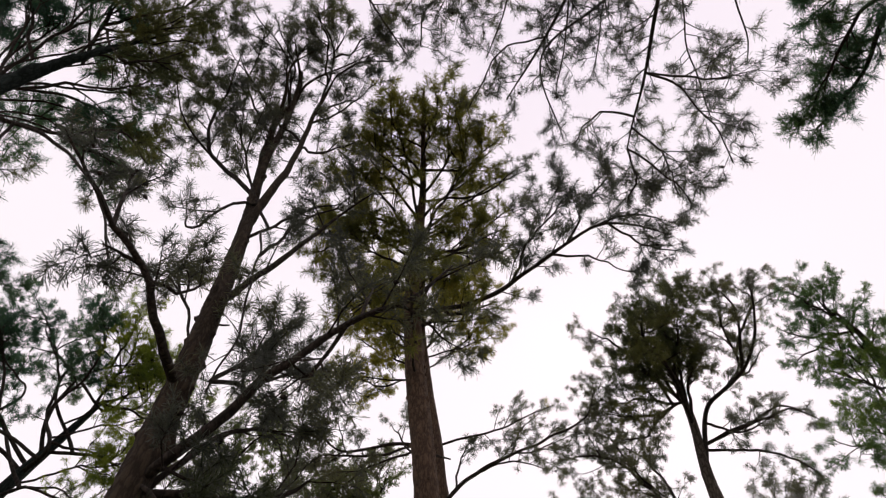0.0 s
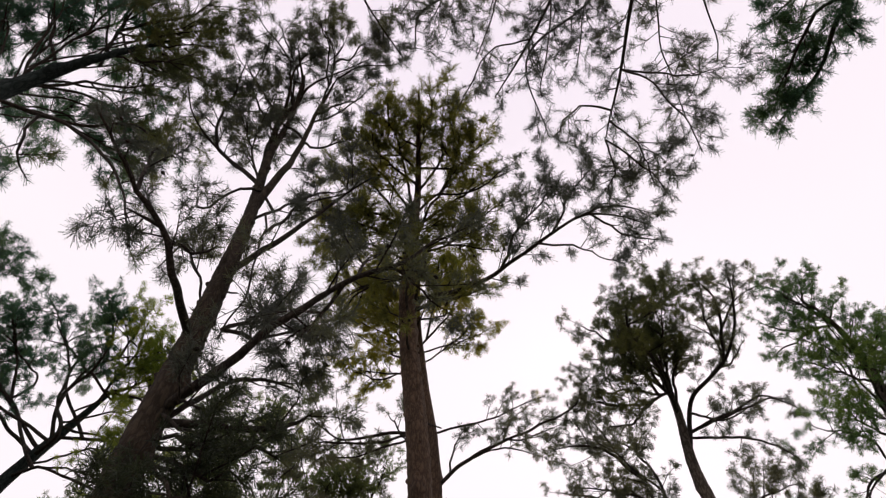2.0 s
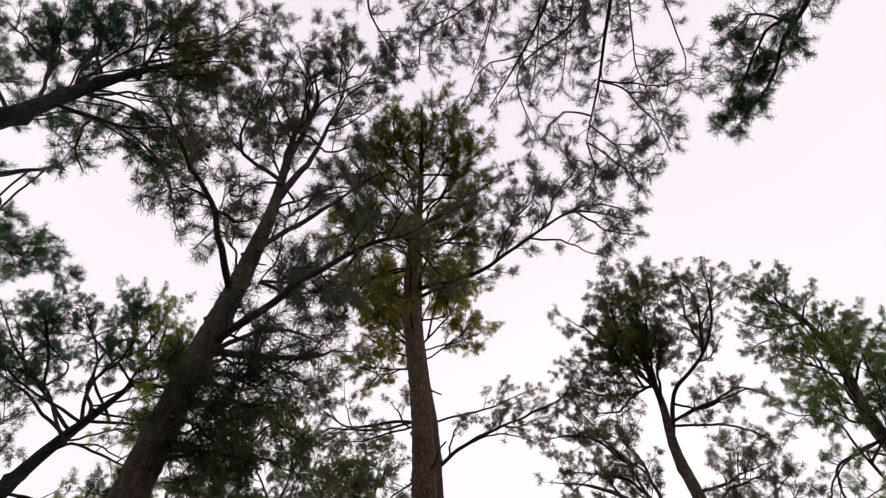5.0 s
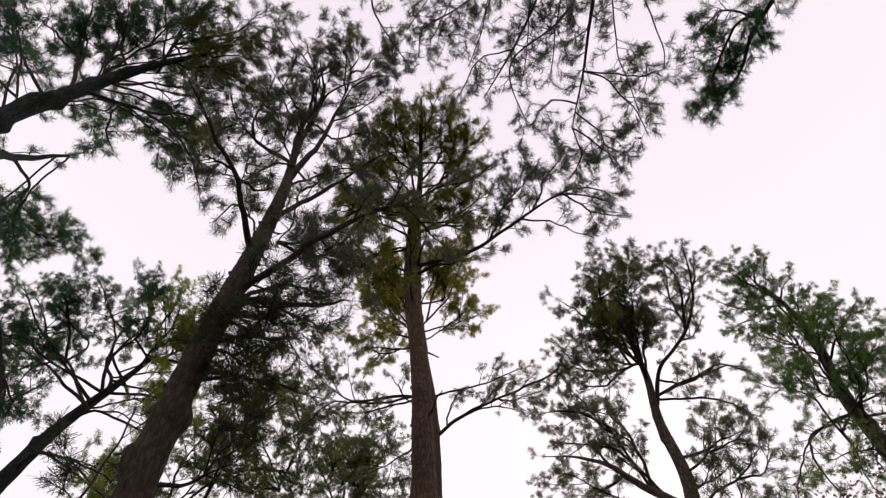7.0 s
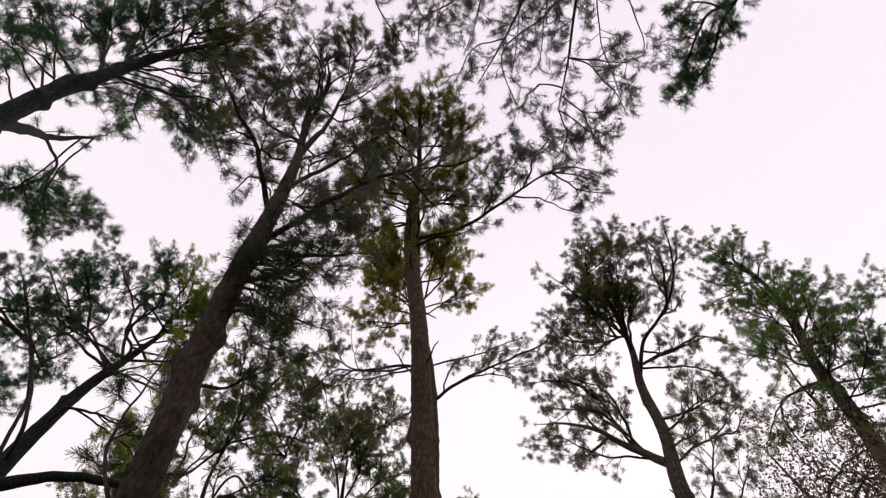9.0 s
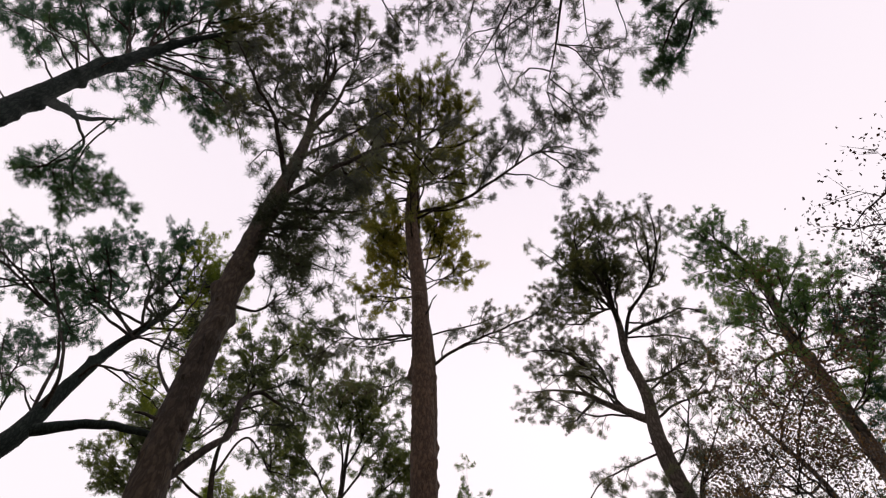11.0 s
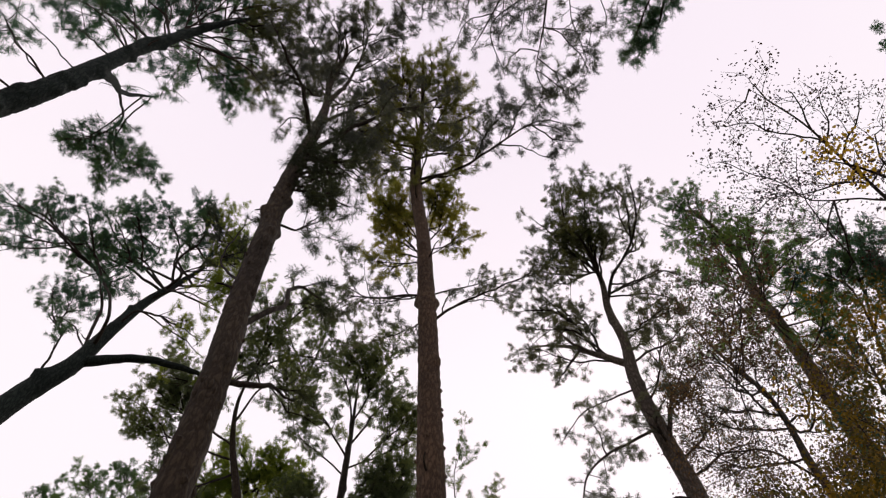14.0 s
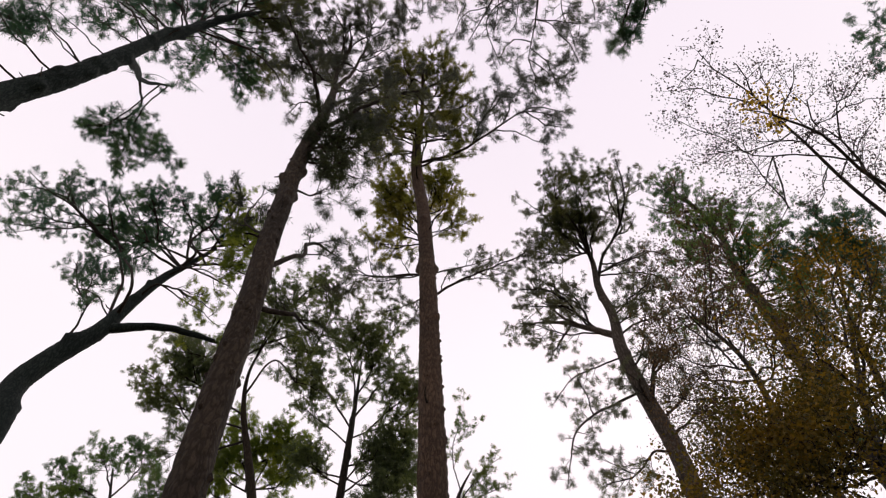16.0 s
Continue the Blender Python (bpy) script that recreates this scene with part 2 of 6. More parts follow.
def needles(tufts, axes, rng, count=84, length=0.13, width=0.0058, spread=1.1, back=0.1, blunt=0.5):
    """Bursts of fine needles round the twig ends, one sliver each; blunt: the share whose bundle opens towards its end."""
    n = len(tufts)
    pos = np.repeat(np.array(tufts), count, 0)
    ax = np.repeat(unit(np.array(axes)), count, 0)
    k = np.arange(count) + 0.5
    tilt, turn = 1 - 2 * k / count, k * 2.39996
    flat = np.sqrt(1 - tilt**2)
    ball = np.stack([flat * np.cos(turn), flat * np.sin(turn), tilt], 1)
    e1 = unit(rng.standard_normal((n, 3)))
    e2 = unit(np.cross(e1, rng.standard_normal((n, 3))))
    turned = np.einsum("kc,ncd->nkd", ball, np.stack([e1, e2, np.cross(e1, e2)], 1)).reshape(-1, 3)
    d = unit(ax * 0.55 + spread * (turned + 0.22 * rng.standard_normal((n * count, 3))))
    u = rng.random((n * count, 1))
    root = pos - ax * back * u
    size = np.repeat(rng.uniform(0.75, 1.15, n), count)[:, None] * rng.uniform(0.48, 1.06, (n * count, 1))
    tip = root + d * length * size
    tip[:, 2] -= 0.02 * rng.random(n * count)
    side = unit(np.cross(d, rng.standard_normal((n * count, 3)))) * width * 0.5
    wide = rng.random((n * count, 1)) < blunt
    broad, point = np.where(wide, tip, root), np.where(wide, root, tip)
    v = np.stack([broad - side, broad + side, point], 1).reshape(-1, 3)
    return v, np.arange(len(v)).reshape(-1, 3)


def leaves(spots, axes, rng, count=5, size=0.05, scatter=0.07):
    """Small broad leaves scattered round the twigs: one folded rhomb each."""
    n = len(spots) * count
    pos = np.repeat(np.array(spots), count, 0) + rng.standard_normal((n, 3)) * scatter
    d = unit(np.repeat(unit(np.array(axes)), count, 0) * 0.5 + rng.standard_normal((n, 3)))
    d[:, 2] -= 0.35
    d = unit(d)
    s = unit(np.cross(d, rng.standard_normal((n, 3))))
    w = np.cross(d, s)
    ln = size * rng.uniform(0.65, 1.25, (n, 1))
    mid = pos + d * ln * 0.45
    v = np.stack([pos, mid + s * ln * 0.34 + w * ln * 0.1, pos + d * ln, mid - s * ln * 0.34 + w * ln * 0.1], 1).reshape(-1, 3)
    b = np.arange(0, 4 * n, 4)[:, None]
    return v, np.concatenate([b + [[0, 1, 2]], b + [[0, 2, 3]]])


def shoot(start, way, length, r0, rng, bend=0.25, rise=0.0, n=5):
    """A short crooked shoot as a line (x, y, z, r)."""
    rows, p, d = [], np.array(start, float), unit(np.array(way, float))
    for k in range(n):
        f = k / (n - 1)
        rows.append((*p, r0 * (1 - 0.75 * f)))
        d = unit(d + bend * rng.standard_normal(3) * 0.5 + rise * UP / n)
        p = p + d * length / (n - 1)
    return np.array(rows)


def grow(line, rng, wood, spread, density, bare=0.3, droop=0.0, forks=2, thin=1.0):
    """Branchlets, shoots and twigs along a limb; returns where the tufts sit and which way they face."""
    tufts, axes = [], []
    p = line[:, :3]
    s = np.r_[0, np.cumsum(np.linalg.norm(np.diff(p, axis=0), axis=1))]
    total = s[-1]
    tang = unit(np.gradient(p, axis=0))

    def at(d):
        k = min(np.searchsorted(s, d), len(p) - 1)
        return np.array([np.interp(d, s, p[:, c]) for c in range(3)]), tang[k], np.interp(d, s, line[:, 3])

    for q in range(forks if total > 0.8 else 0):
        place, t, r = at(rng.uniform(max(bare, 0.25), 0.85) * total)
        side = unit(np.cross(t, rng.standard_normal(3)))
        ln = np.clip(total * rng.uniform(0.3, 0.5), 0.5, 1.6)
        sub = shoot(place, 0.8 * t + 0.9 * side + 0.1 * UP, ln, 0.75 * r, rng, 0.3, 0.3 - droop, 9)
        wood.tube(sub, 5)
        a, b = grow(sub, rng, wood, spread * 0.85, density, 0.2, droop, 0, thin)
        tufts += a
        axes += b
    n = max(3, int((1 - bare) * total / 0.29 * density))
    for q in range(n):
        f = bare + (1 - bare) * (q + rng.random()) / n
        place, t, r = at(f * total)
        side = unit(np.cross(t, rng.standard_normal(3)))
        side[2] *= 0.7
        length = spread * rng.uniform(0.5, 1.2) * (1.2 - 0.65 * f)
        sh = shoot(place, 0.7 * t + side + 0.1 * UP, length, min(0.012 * thin, 0.7 * r), rng, 0.4, 0.35 - droop, 5)
        wood.tube(sh[::2], 3)
        m = max(3, int(length / 0.085))
        for j in range(m):
            g = 0.1 + 0.9 * ((j + rng.random()) / m) ** 0.55
            k = g * (len(sh) - 1)
            i = min(int(k), len(sh) - 2)
            st = sh[i, :3] + (sh[i + 1, :3] - sh[i, :3]) * (k - i)
            td = unit(sh[i + 1, :3] - sh[i, :3])
            sd = unit(np.cross(td, rng.standard_normal(3)))
            ln = rng.uniform(0.08, 0.27) * (1.25 - 0.45 * g)
            tw = shoot(st, td * 0.8 + sd + 0.25 * UP, ln, 0.005 * thin, rng, 0.35, 0.3 - droop, 3)
            wood.tube(tw[::2], 3)
            tufts.append(tw[-1, :3])
            axes.append(tw[-1, :3] - tw[-2, :3])
            if ln > 0.19:
                tufts.append(tw[1, :3])
                axes.append(tw[-1, :3] - tw[0, :3])
        tufts.append(sh[-1, :3])
        axes.append(sh[-1, :3] - sh[-2, :3])
    tufts.append(p[-1])
    axes.append(tang[-1])
    return tufts, axes


def crooked(line, rng, amount):
    """Gentle bends so that no limb is a drawn curve."""
    n = len(line)
    wob = np.zeros((n, 3))
    for k in (1.5, 3.3, 6.1):
        ph = rng.uniform(0, 6.28, 3)
        wob += np.sin(np.linspace(0, 6.28 * k, n)[:, None] + ph) * rng.uniform(0.3, 1, 3) / k
    fade = np.minimum(1, np.linspace(0, 4, n))[:, None]
    out = line.copy()
    out[:, :3] += wob * fade * amount
    return out


def bark_flakes(line, rng, count):
    """Thick loose plates of bark that break the trunk's outline."""
    w = Wood()
    s = np.r_[0, np.cumsum(np.linalg.norm(np.diff(line[:, :3], axis=0), axis=1))]
    for _ in range(count):
        d = rng.uniform(0, s[-1])
        c = np.array([np.interp(d, s, line[:, k]) for k in range(4)])
        a = rng.uniform(0, 6.28)
        out = np.array([np.cos(a), np.sin(a), 0])
        h = rng.uniform(0.05, 0.14)
        foot = c[:3] + out * (c[3] - 0.006)
        w.tube(np.array([(*foot, 0.012), (*(foot + out * 0.012 + UP * h * 0.5), 0.028), (*(foot + out * 0.004 + UP * h), 0.01)]), 5)
    return w


GOLD_SPOT = np.array((2.98, 1.5, 7.0))
FAR = dict(count=54, length=0.1, width=0.0084, blunt=0.75, back=0.05)
FARTHER = dict(count=28, length=0.105, width=0.017, blunt=0.8, back=0.05)


def make_tree(name, label, trunk, limbs, seed, bark, foliage, kind="needle", group="tall pines", tuft=None, category="pine tree", flakes=0, cones=0, droop=0.0, girth=0.82, full=1.0, forks=2, knots=14, stubs=0, bare=0.3, plates=False, gold=False, second=None, reach=1.25):
    """trunk: guide points (x, y, z, r) from the ground up. limbs: (r, spread, density, guide points (x, y, z))."""
    rng = np.random.default_rng(seed)
    base = Vector(trunk[0][:3])
    root = new(name)
    root.location = base
    tagged(root, label=label, category=category, group=group)
    off = np.array(base)
    tl = smooth_line(trunk, 0.055 if plates else 0.14)
    tl[:, 3] *= girth
    tl = crooked(tl, rng, 0.02)
    foot = np.clip(1 - tl[:, 2] / 0.7, 0, 1)
    tl[:, 3] *= 1 + 0.45 * foot**2
    local = tl.copy()
    local[:, :3] -= off
    bole = part("trunk", Wood().tube(local, 40 if plates else 20, rng, 0.0 if plates else 0.025, knots, plates).mesh("trunk"), bark, root)
    if flakes:
        part("flaking_bark", bark_flakes(local, rng, flakes).mesh("flaking_bark"), bark, bole, kind="stuff")
    for k in range(stubs):
        c = local[int(len(local) * rng.uniform(0.35, 0.8))]
        a = rng.uniform(0, 6.28)
        way = np.array([np.cos(a), np.sin(a), rng.uniform(0.1, 0.9)])
        st = shoot(c[:3] + way * c[3] * 0.7, way, rng.uniform(0.15, 0.45), 0.018, rng, 0.5, 0.2, 5)
        st[:, 3] = np.linspace(0.02, 0.009, 5)
        part("branch_stub", Wood().tube(st, 6, rng, 0.1).mesh("branch_stub"), BARK_DARK, bole)
    spots, ways, wood_at = [], [], tl[:, :3]
    for r, spread, density, guide in limbs:
        g = np.array(guide, float)
        gap = np.linalg.norm(wood_at - g[0], axis=1)
        near = wood_at[np.argmin(gap)]
        if gap.min() < 0.45 or (gap.min() < 0.9 and len(wood_at) == len(tl)):
            g[0] = near
        else:
            g = np.vstack([near, g])
        tip = 0.008 if kind == "needle" else 0.003
        g = np.c_[g, tip + (0.7 * r - tip) * np.linspace(1, 0, len(g)) ** 0.8]
        line = crooked(smooth_line(g, 0.125), rng, 0.055)
        wood_at = np.vstack([wood_at, line[:, :3]])
        line[:, :3] -= off
        w = Wood().tube(line, 8, rng, 0.04)
        a, b = grow(line, rng, w, spread * reach, density * full, bare, droop, forks if density >= 1 and spread > 0.5 else 0, 1.0 if kind == "needle" else 0.55)
        part("limb", w.mesh("limb"), bark if r > 0.08 else BARK_DARK, root)
        spots += a
        ways += b
    if spots:
        opts = dict(tuft or {})
        # second recolours tufts by place; on some trees this paints shade or sun
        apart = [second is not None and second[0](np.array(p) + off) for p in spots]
        for name_of, mat, keep in (("second_tone_crown", second and second[1], True), ("crown", foliage, False)):
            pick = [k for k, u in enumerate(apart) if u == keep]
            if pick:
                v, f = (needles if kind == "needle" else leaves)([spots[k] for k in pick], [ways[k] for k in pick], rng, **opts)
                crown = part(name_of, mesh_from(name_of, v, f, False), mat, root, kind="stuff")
    if gold:
        pale = [k for k, p in enumerate(spots) if np.linalg.norm(np.array(p) + off - GOLD_SPOT) < 0.22]
        v, f = leaves([spots[k] for k in pale], [ways[k] for k in pale], rng, count=30, size=0.034, scatter=0.05)
        part("yellow_foliage", mesh_from("yellow_foliage", v, f, False), LEAF_GOLD, crown, "patch of bright yellow autumn foliage", "stuff")
    if cones and spots:
        pick = rng.choice(len(spots), min(cones, len(spots)), replace=False)
        w = Wood()
        for k in pick:
            c = np.array(spots[k]) - unit(np.array(ways[k])) * 0.1 + rng.standard_normal(3) * 0.02
            d = unit(rng.standard_normal(3) - 0.6 * UP) * 0.055
            w.tube(np.array([(*c, 0.008), (*(c + d * 0.3), 0.021), (*(c + d * 0.7), 0.019), (*(c + d), 0.004)]), 6)
        part("cone_growth", w.mesh("cone_growth"), BARK_DARK, crown, "small dark brown pine cones", "stuff")
    return root


def dead_twig(tree, *way):
    """A thin bare twig on a tree, from its foot to its tip."""
    line = smooth_line([(*p, 0.011 - 0.008 * k / (len(way) - 1)) for k, p in enumerate(way)], 0.08)
    line[:, :3] -= np.array(tree.location)
    part("dead_twig", Wood().tube(line, 5).mesh("dead_twig"), BARK_GREY, tree)


boughs = []


def bough(r, spread, density, *way):
    """One main limb of the next tree: its thickness, how wide and how densely it is twigged, and its way."""
    boughs.append((r, spread, density, way))


# ---- the ground ----
soil, gn, gl, gb = material("forest_floor")
g_co = gn.new("ShaderNodeTexCoord")
g_big = gn.new("ShaderNodeTexNoise")
g_big.inputs["Scale"].default_value, g_big.inputs["Detail"].default_value = 0.35, 8
g_fine = gn.new("ShaderNodeTexNoise")
g_fine.inputs["Scale"].default_value, g_fine.inputs["Detail"].default_value = 18, 6
g_ramp = ramp_node(gn, [(0.3, (0.10, 0.075, 0.045)), (0.5, (0.16, 0.12, 0.07)), (0.7, (0.08, 0.11, 0.035))])
gl.new(g_co.outputs["Object"], g_big.inputs["Vector"])
gl.new(g_co.outputs["Object"], g_fine.inputs["Vector"])
gl.new(g_big.outputs["Fac"], g_ramp.inputs["Fac"])
gl.new(g_ramp.outputs["Color"], gb.inputs["Base Color"])
gb.inputs["Roughness"].default_value = 0.95
g_bump = gn.new("ShaderNodeBump")
g_bump.inputs["Distance"].default_value = 0.04
gl.new(g_fine.outputs["Fac"], g_bump.inputs["Height"])
gl.new(g_bump.outputs["Normal"], gb.inputs["Normal"])

rings = np.r_[0, np.geomspace(1.5, 1500, 40)]
turns = np.linspace(0, 2 * np.pi, 64, endpoint=False)
gx, gy = rings[:, None] * np.cos(turns), rings[:, None] * np.sin(turns)
gz = -0.06 + 0.05 * np.sin(gx * 0.7) * np.cos(gy * 0.55) * np.exp(-rings[:, None] / 40)
gi, gj = np.meshgrid(np.arange(len(rings) - 1), np.arange(64), indexing="ij")
gk = (gj + 1) % 64
ground_me = mesh_from("ground", np.stack([gx, gy, gz], -1).reshape(-1, 3), np.stack([gi * 64 + gj, (gi + 1) * 64 + gj, (gi + 1) * 64 + gk, gi * 64 + gk], -1).reshape(-1, 4), True)
ground_me.materials.append(soil)
tagged(new("ground", ground_me), "forest floor of brown needle litter and grass", "ground", kind="structure")

# unseen leaf ring added all round, below the view, to block low sky light
wr = np.random.default_rng(5)
wa = wr.uniform(0, 2 * np.pi, 9000)
wd = wr.uniform(25, 34, 9000)
wz = 17 * wr.random(9000) ** 0.8 * (0.85 + 0.15 * np.sin(wa * 11))
wv, wf = leaves(np.stack([wd * np.cos(wa), wd * np.sin(wa), wz], -1), wr.standard_normal((9000, 3)), wr, 1, 1.5, 0.3)
blocker_me = mesh_from("skylight_blocker", wv, wf, False)
blocker_me.materials.append(NEEDLE_COOL)
tagged(new("skylight_blocker", blocker_me), "unseen dark green leaf ring added all round to block low sky light", "woods", kind="stuff")


# ---- the trees ----

# tall leaning pine with flaking brown bark and forked crown
stem = [
    (-1.1, 3.4, 0.0, 0.185),
    (-1.38, 3.55, 2.6, 0.162),
    (-1.6, 3.7, 4.85, 0.15),
    (-1.73, 3.78, 6.05, 0.146),
    (-1.84, 3.82, 7.55, 0.143),
    (-1.97, 3.86, 8.8, 0.141),
    (-2.07, 3.9, 10.3, 0.14),
    (-2.16, 3.94, 11.6, 0.139),
    (-2.21, 3.97, 12.9, 0.135),
    (-2.24, 4.05, 14.96, 0.115),
    (-2.38, 4.2, 17.24, 0.085),
    (-2.62, 4.3, 19.47, 0.06),
    (-2.56, 4.2, 21.0, 0.04),
    (-2.45, 3.8, 21.8, 0.02),
]
boughs.clear()
bough(0.085, 0.45, 0.8, (-2.38, 4.2, 17.3), (-2.2, 4.25, 19.3), (-2.1, 4.19, 21.19), (-1.81, 3.76, 21.8))
bough(0.065, 0.7, 1.5, (-2.11, 3.86, 13.5), (-1.47, 3.75, 14.26), (-0.91, 3.65, 14.75), (-0.24, 3.6, 15.3), (0.1, 3.6, 15.7))
bough(0.06, 0.6, 0.95, (-2.26, 4.1, 15.7), (-1.84, 4.12, 16.45), (-1.47, 4.07, 17.0), (-0.82, 3.8, 17.5))
bough(0.065, 0.45, 1.3, (-2.22, 4.01, 14.5), (-2.28, 3.5, 14.56), (-2.42, 3.03, 14.9), (-2.7, 2.5, 15.1), (-2.95, 2.05, 15.35))
bough(0.05, 0.55, 1.4, (-2.55, 4.2, 18.16), (-3.72, 4.3, 20.27), (-3.74, 4.01, 21.51), (-3.48, 3.48, 22.01))
bough(0.1, 0.55, 1.5, (-2.43, 4.2, 18.31), (-2.76, 4.33, 20.8), (-2.49, 4.04, 21.59), (-2.6, 3.32, 22.12))
bough(0.03, 0.55, 1.6, (-1.9, 3.84, 21.73), (-1.42, 3.64, 21.9), (-0.83, 3.64, 21.9))
bough(0.03, 0.5, 1.3, (-2.16, 4.1, 17.02), (-1.78, 4.2, 17.67), (-1.33, 4.3, 18.12))
bough(0.02, 0.4, 0.6, (-2.15, 4.0, 17.06), (-1.88, 3.9, 15.83), (-1.8, 3.7, 14.18))
bough(0.02, 0.45, 1.6, (-2.57, 4.0, 14.94), (-3.22, 4.4, 16.59), (-3.44, 4.6, 16.58))
bough(0.03, 0.5, 1.0, (-2.07, 3.9, 9.16), (-2.57, 4.2, 10.08), (-2.93, 4.6, 12.44))
bough(0.03, 0.6, 1.5, (-2.15, 4.19, 21.19), (-1.91, 3.49, 22.04), (-2.18, 2.87, 22.24))
bough(0.03, 0.6, 0.9, (-2.29, 4.33, 20.8), (-1.73, 4.19, 20.94), (-1.19, 3.88, 21.43))
bough(0.03, 0.6, 1.5, (-2.8, 4.4, 20.5), (-3.38, 3.97, 21.68), (-3.09, 3.23, 22.17))
bough(0.03, 0.6, 0.9, (-2.29, 4.3, 19.85), (-1.7, 4.2, 19.44), (-1.3, 4.1, 19.62))
bough(0.03, 0.6, 1.5, (-2.74, 4.14, 21.31), (-2.8, 3.49, 22.04), (-3.25, 2.87, 22.25))
bough(0.04, 0.5, 0.8, (-2.0, 3.9, 13.23), (-1.7, 4.4, 14.41), (-1.29, 4.8, 14.63))
bough(0.03, 0.6, 1.2, (-0.93, 3.9, 15.07), (-1.04, 3.8, 14.53), (-1.14, 3.7, 14.13))
bough(0.03, 0.6, 1.4, (-2.05, 4.1, 17.31), (-2.89, 4.2, 19.23), (-3.37, 4.14, 21.21))
bough(0.03, 0.6, 1.4, (-2.36, 4.2, 19.9), (-3.24, 3.98, 21.55), (-3.55, 3.5, 22.09))
bough(0.03, 0.6, 1.4, (-2.37, 4.2, 21.02), (-2.67, 3.61, 22.03), (-2.84, 3.04, 22.25))
bough(0.03, 0.6, 1.4, (-2.15, 4.01, 21.65), (-2.04, 3.39, 22.14), (-2.14, 2.8, 22.27))
bough(0.03, 0.6, 0.9, (-1.92, 3.61, 22.03), (-1.54, 3.49, 22.06), (-1.35, 3.26, 22.13))
bough(0.03, 0.6, 0.9, (-2.19, 4.2, 21.02), (-1.71, 4.09, 21.07), (-1.35, 3.98, 21.11))
bough(0.03, 0.6, 0.9, (-2.08, 4.0, 16.4), (-1.68, 4.2, 17.56), (-1.3, 4.4, 18.32))
bough(0.03, 0.5, 1.0, (-2.23, 4.1, 17.87), (-2.61, 4.0, 17.53), (-2.87, 3.9, 16.86), (-3.0, 3.9, 17.06))
bough(0.03, 0.55, 1.0, (-2.41, 3.1, 14.95), (-2.56, 3.0, 14.98), (-2.74, 2.9, 15.0))
bough(0.03, 0.5, 1.2, (-2.32, 3.2, 14.84), (-2.17, 3.3, 14.9), (-2.06, 3.4, 15.13))
bough(0.03, 0.5, 1.3, (-2.6, 2.7, 15.05), (-2.75, 2.75, 15.6), (-2.85, 2.8, 16.1))
bough(0.06, 0.65, 0.8, (-2.13, 3.95, 13.43), (-1.74, 4.05, 13.5), (-1.25, 4.1, 13.5), (-0.97, 4.15, 13.69))
bough(0.045, 0.7, 0.9, (-2.02, 3.9, 12.68), (-1.67, 3.95, 12.71), (-1.29, 4.0, 12.75))
bough(0.03, 0.5, 2.0, (-2.15, 3.95, 12.9), (-1.9, 4.0, 12.7), (-1.65, 4.05, 12.4))
bough(0.03, 0.5, 2.0, (-2.15, 3.95, 12.6), (-1.9, 3.9, 12.4), (-1.7, 3.9, 12.2))
bough(0.03, 0.45, 2.0, (-2.15, 3.95, 12.6), (-2.0, 3.75, 12.3), (-1.88, 3.62, 12.1))
bough(0.03, 0.5, 1.6, (-2.12, 3.93, 12.1), (-1.85, 4.0, 12.2), (-1.6, 4.1, 12.0))
bough(0.03, 0.7, 0.95, (-2.06, 3.9, 13.21), (-1.75, 3.75, 12.69), (-1.47, 3.65, 12.28))
bough(0.03, 0.5, 1.0, (-1.74, 4.0, 13.47), (-1.51, 4.2, 13.44), (-1.19, 4.3, 13.36))
bough(0.055, 0.5, 0.9, (-1.69, 3.75, 8.28), (-1.64, 4.1, 9.01), (-1.57, 4.5, 10.02), (-1.29, 4.7, 10.02))
bough(0.05, 0.4, 0.6, (-1.61, 3.75, 7.49), (-1.45, 4.2, 7.8), (-1.35, 4.6, 8.08))
bough(0.03, 0.5, 1.1, (-2.16, 3.9, 12.03), (-1.72, 4.2, 12.38), (-1.27, 4.5, 12.52))
bough(0.03, 0.6, 1.4, (-2.08, 3.85, 10.83), (-1.87, 4.1, 10.99), (-1.79, 4.4, 11.82))
bough(0.03, 0.55, 1.6, (-2.02, 3.9, 13.31), (-1.81, 3.9, 13.2), (-1.54, 3.85, 13.05))
bough(0.03, 0.55, 1.4, (-1.98, 3.9, 13.09), (-1.7, 3.85, 12.9), (-1.37, 3.8, 12.76))
bough(0.03, 0.55, 1.2, (-1.94, 3.95, 14.3), (-1.74, 4.1, 14.98), (-1.51, 4.3, 15.72))
bough(0.03, 0.55, 1.2, (-1.9, 3.95, 14.25), (-1.56, 4.15, 14.68), (-1.26, 4.35, 15.18))
bough(0.03, 0.5, 1.8, (-2.19, 3.9, 13.55), (-1.9, 3.85, 13.31), (-1.65, 3.8, 13.12))
bough(0.03, 0.5, 1.6, (-2.19, 3.9, 13.66), (-1.95, 3.9, 13.61), (-1.71, 3.9, 13.5))
bough(0.03, 0.5, 2.0, (-2.2, 4.0, 13.1), (-1.95, 4.1, 13.1), (-1.7, 4.2, 13.15))
bough(0.03, 0.5, 2.0, (-2.2, 4.0, 12.8), (-1.95, 4.15, 12.85), (-1.65, 4.2, 12.75))
bough(0.03, 0.5, 1.8, (-2.2, 4.0, 13.3), (-1.95, 4.2, 13.35), (-1.6, 4.3, 13.4))
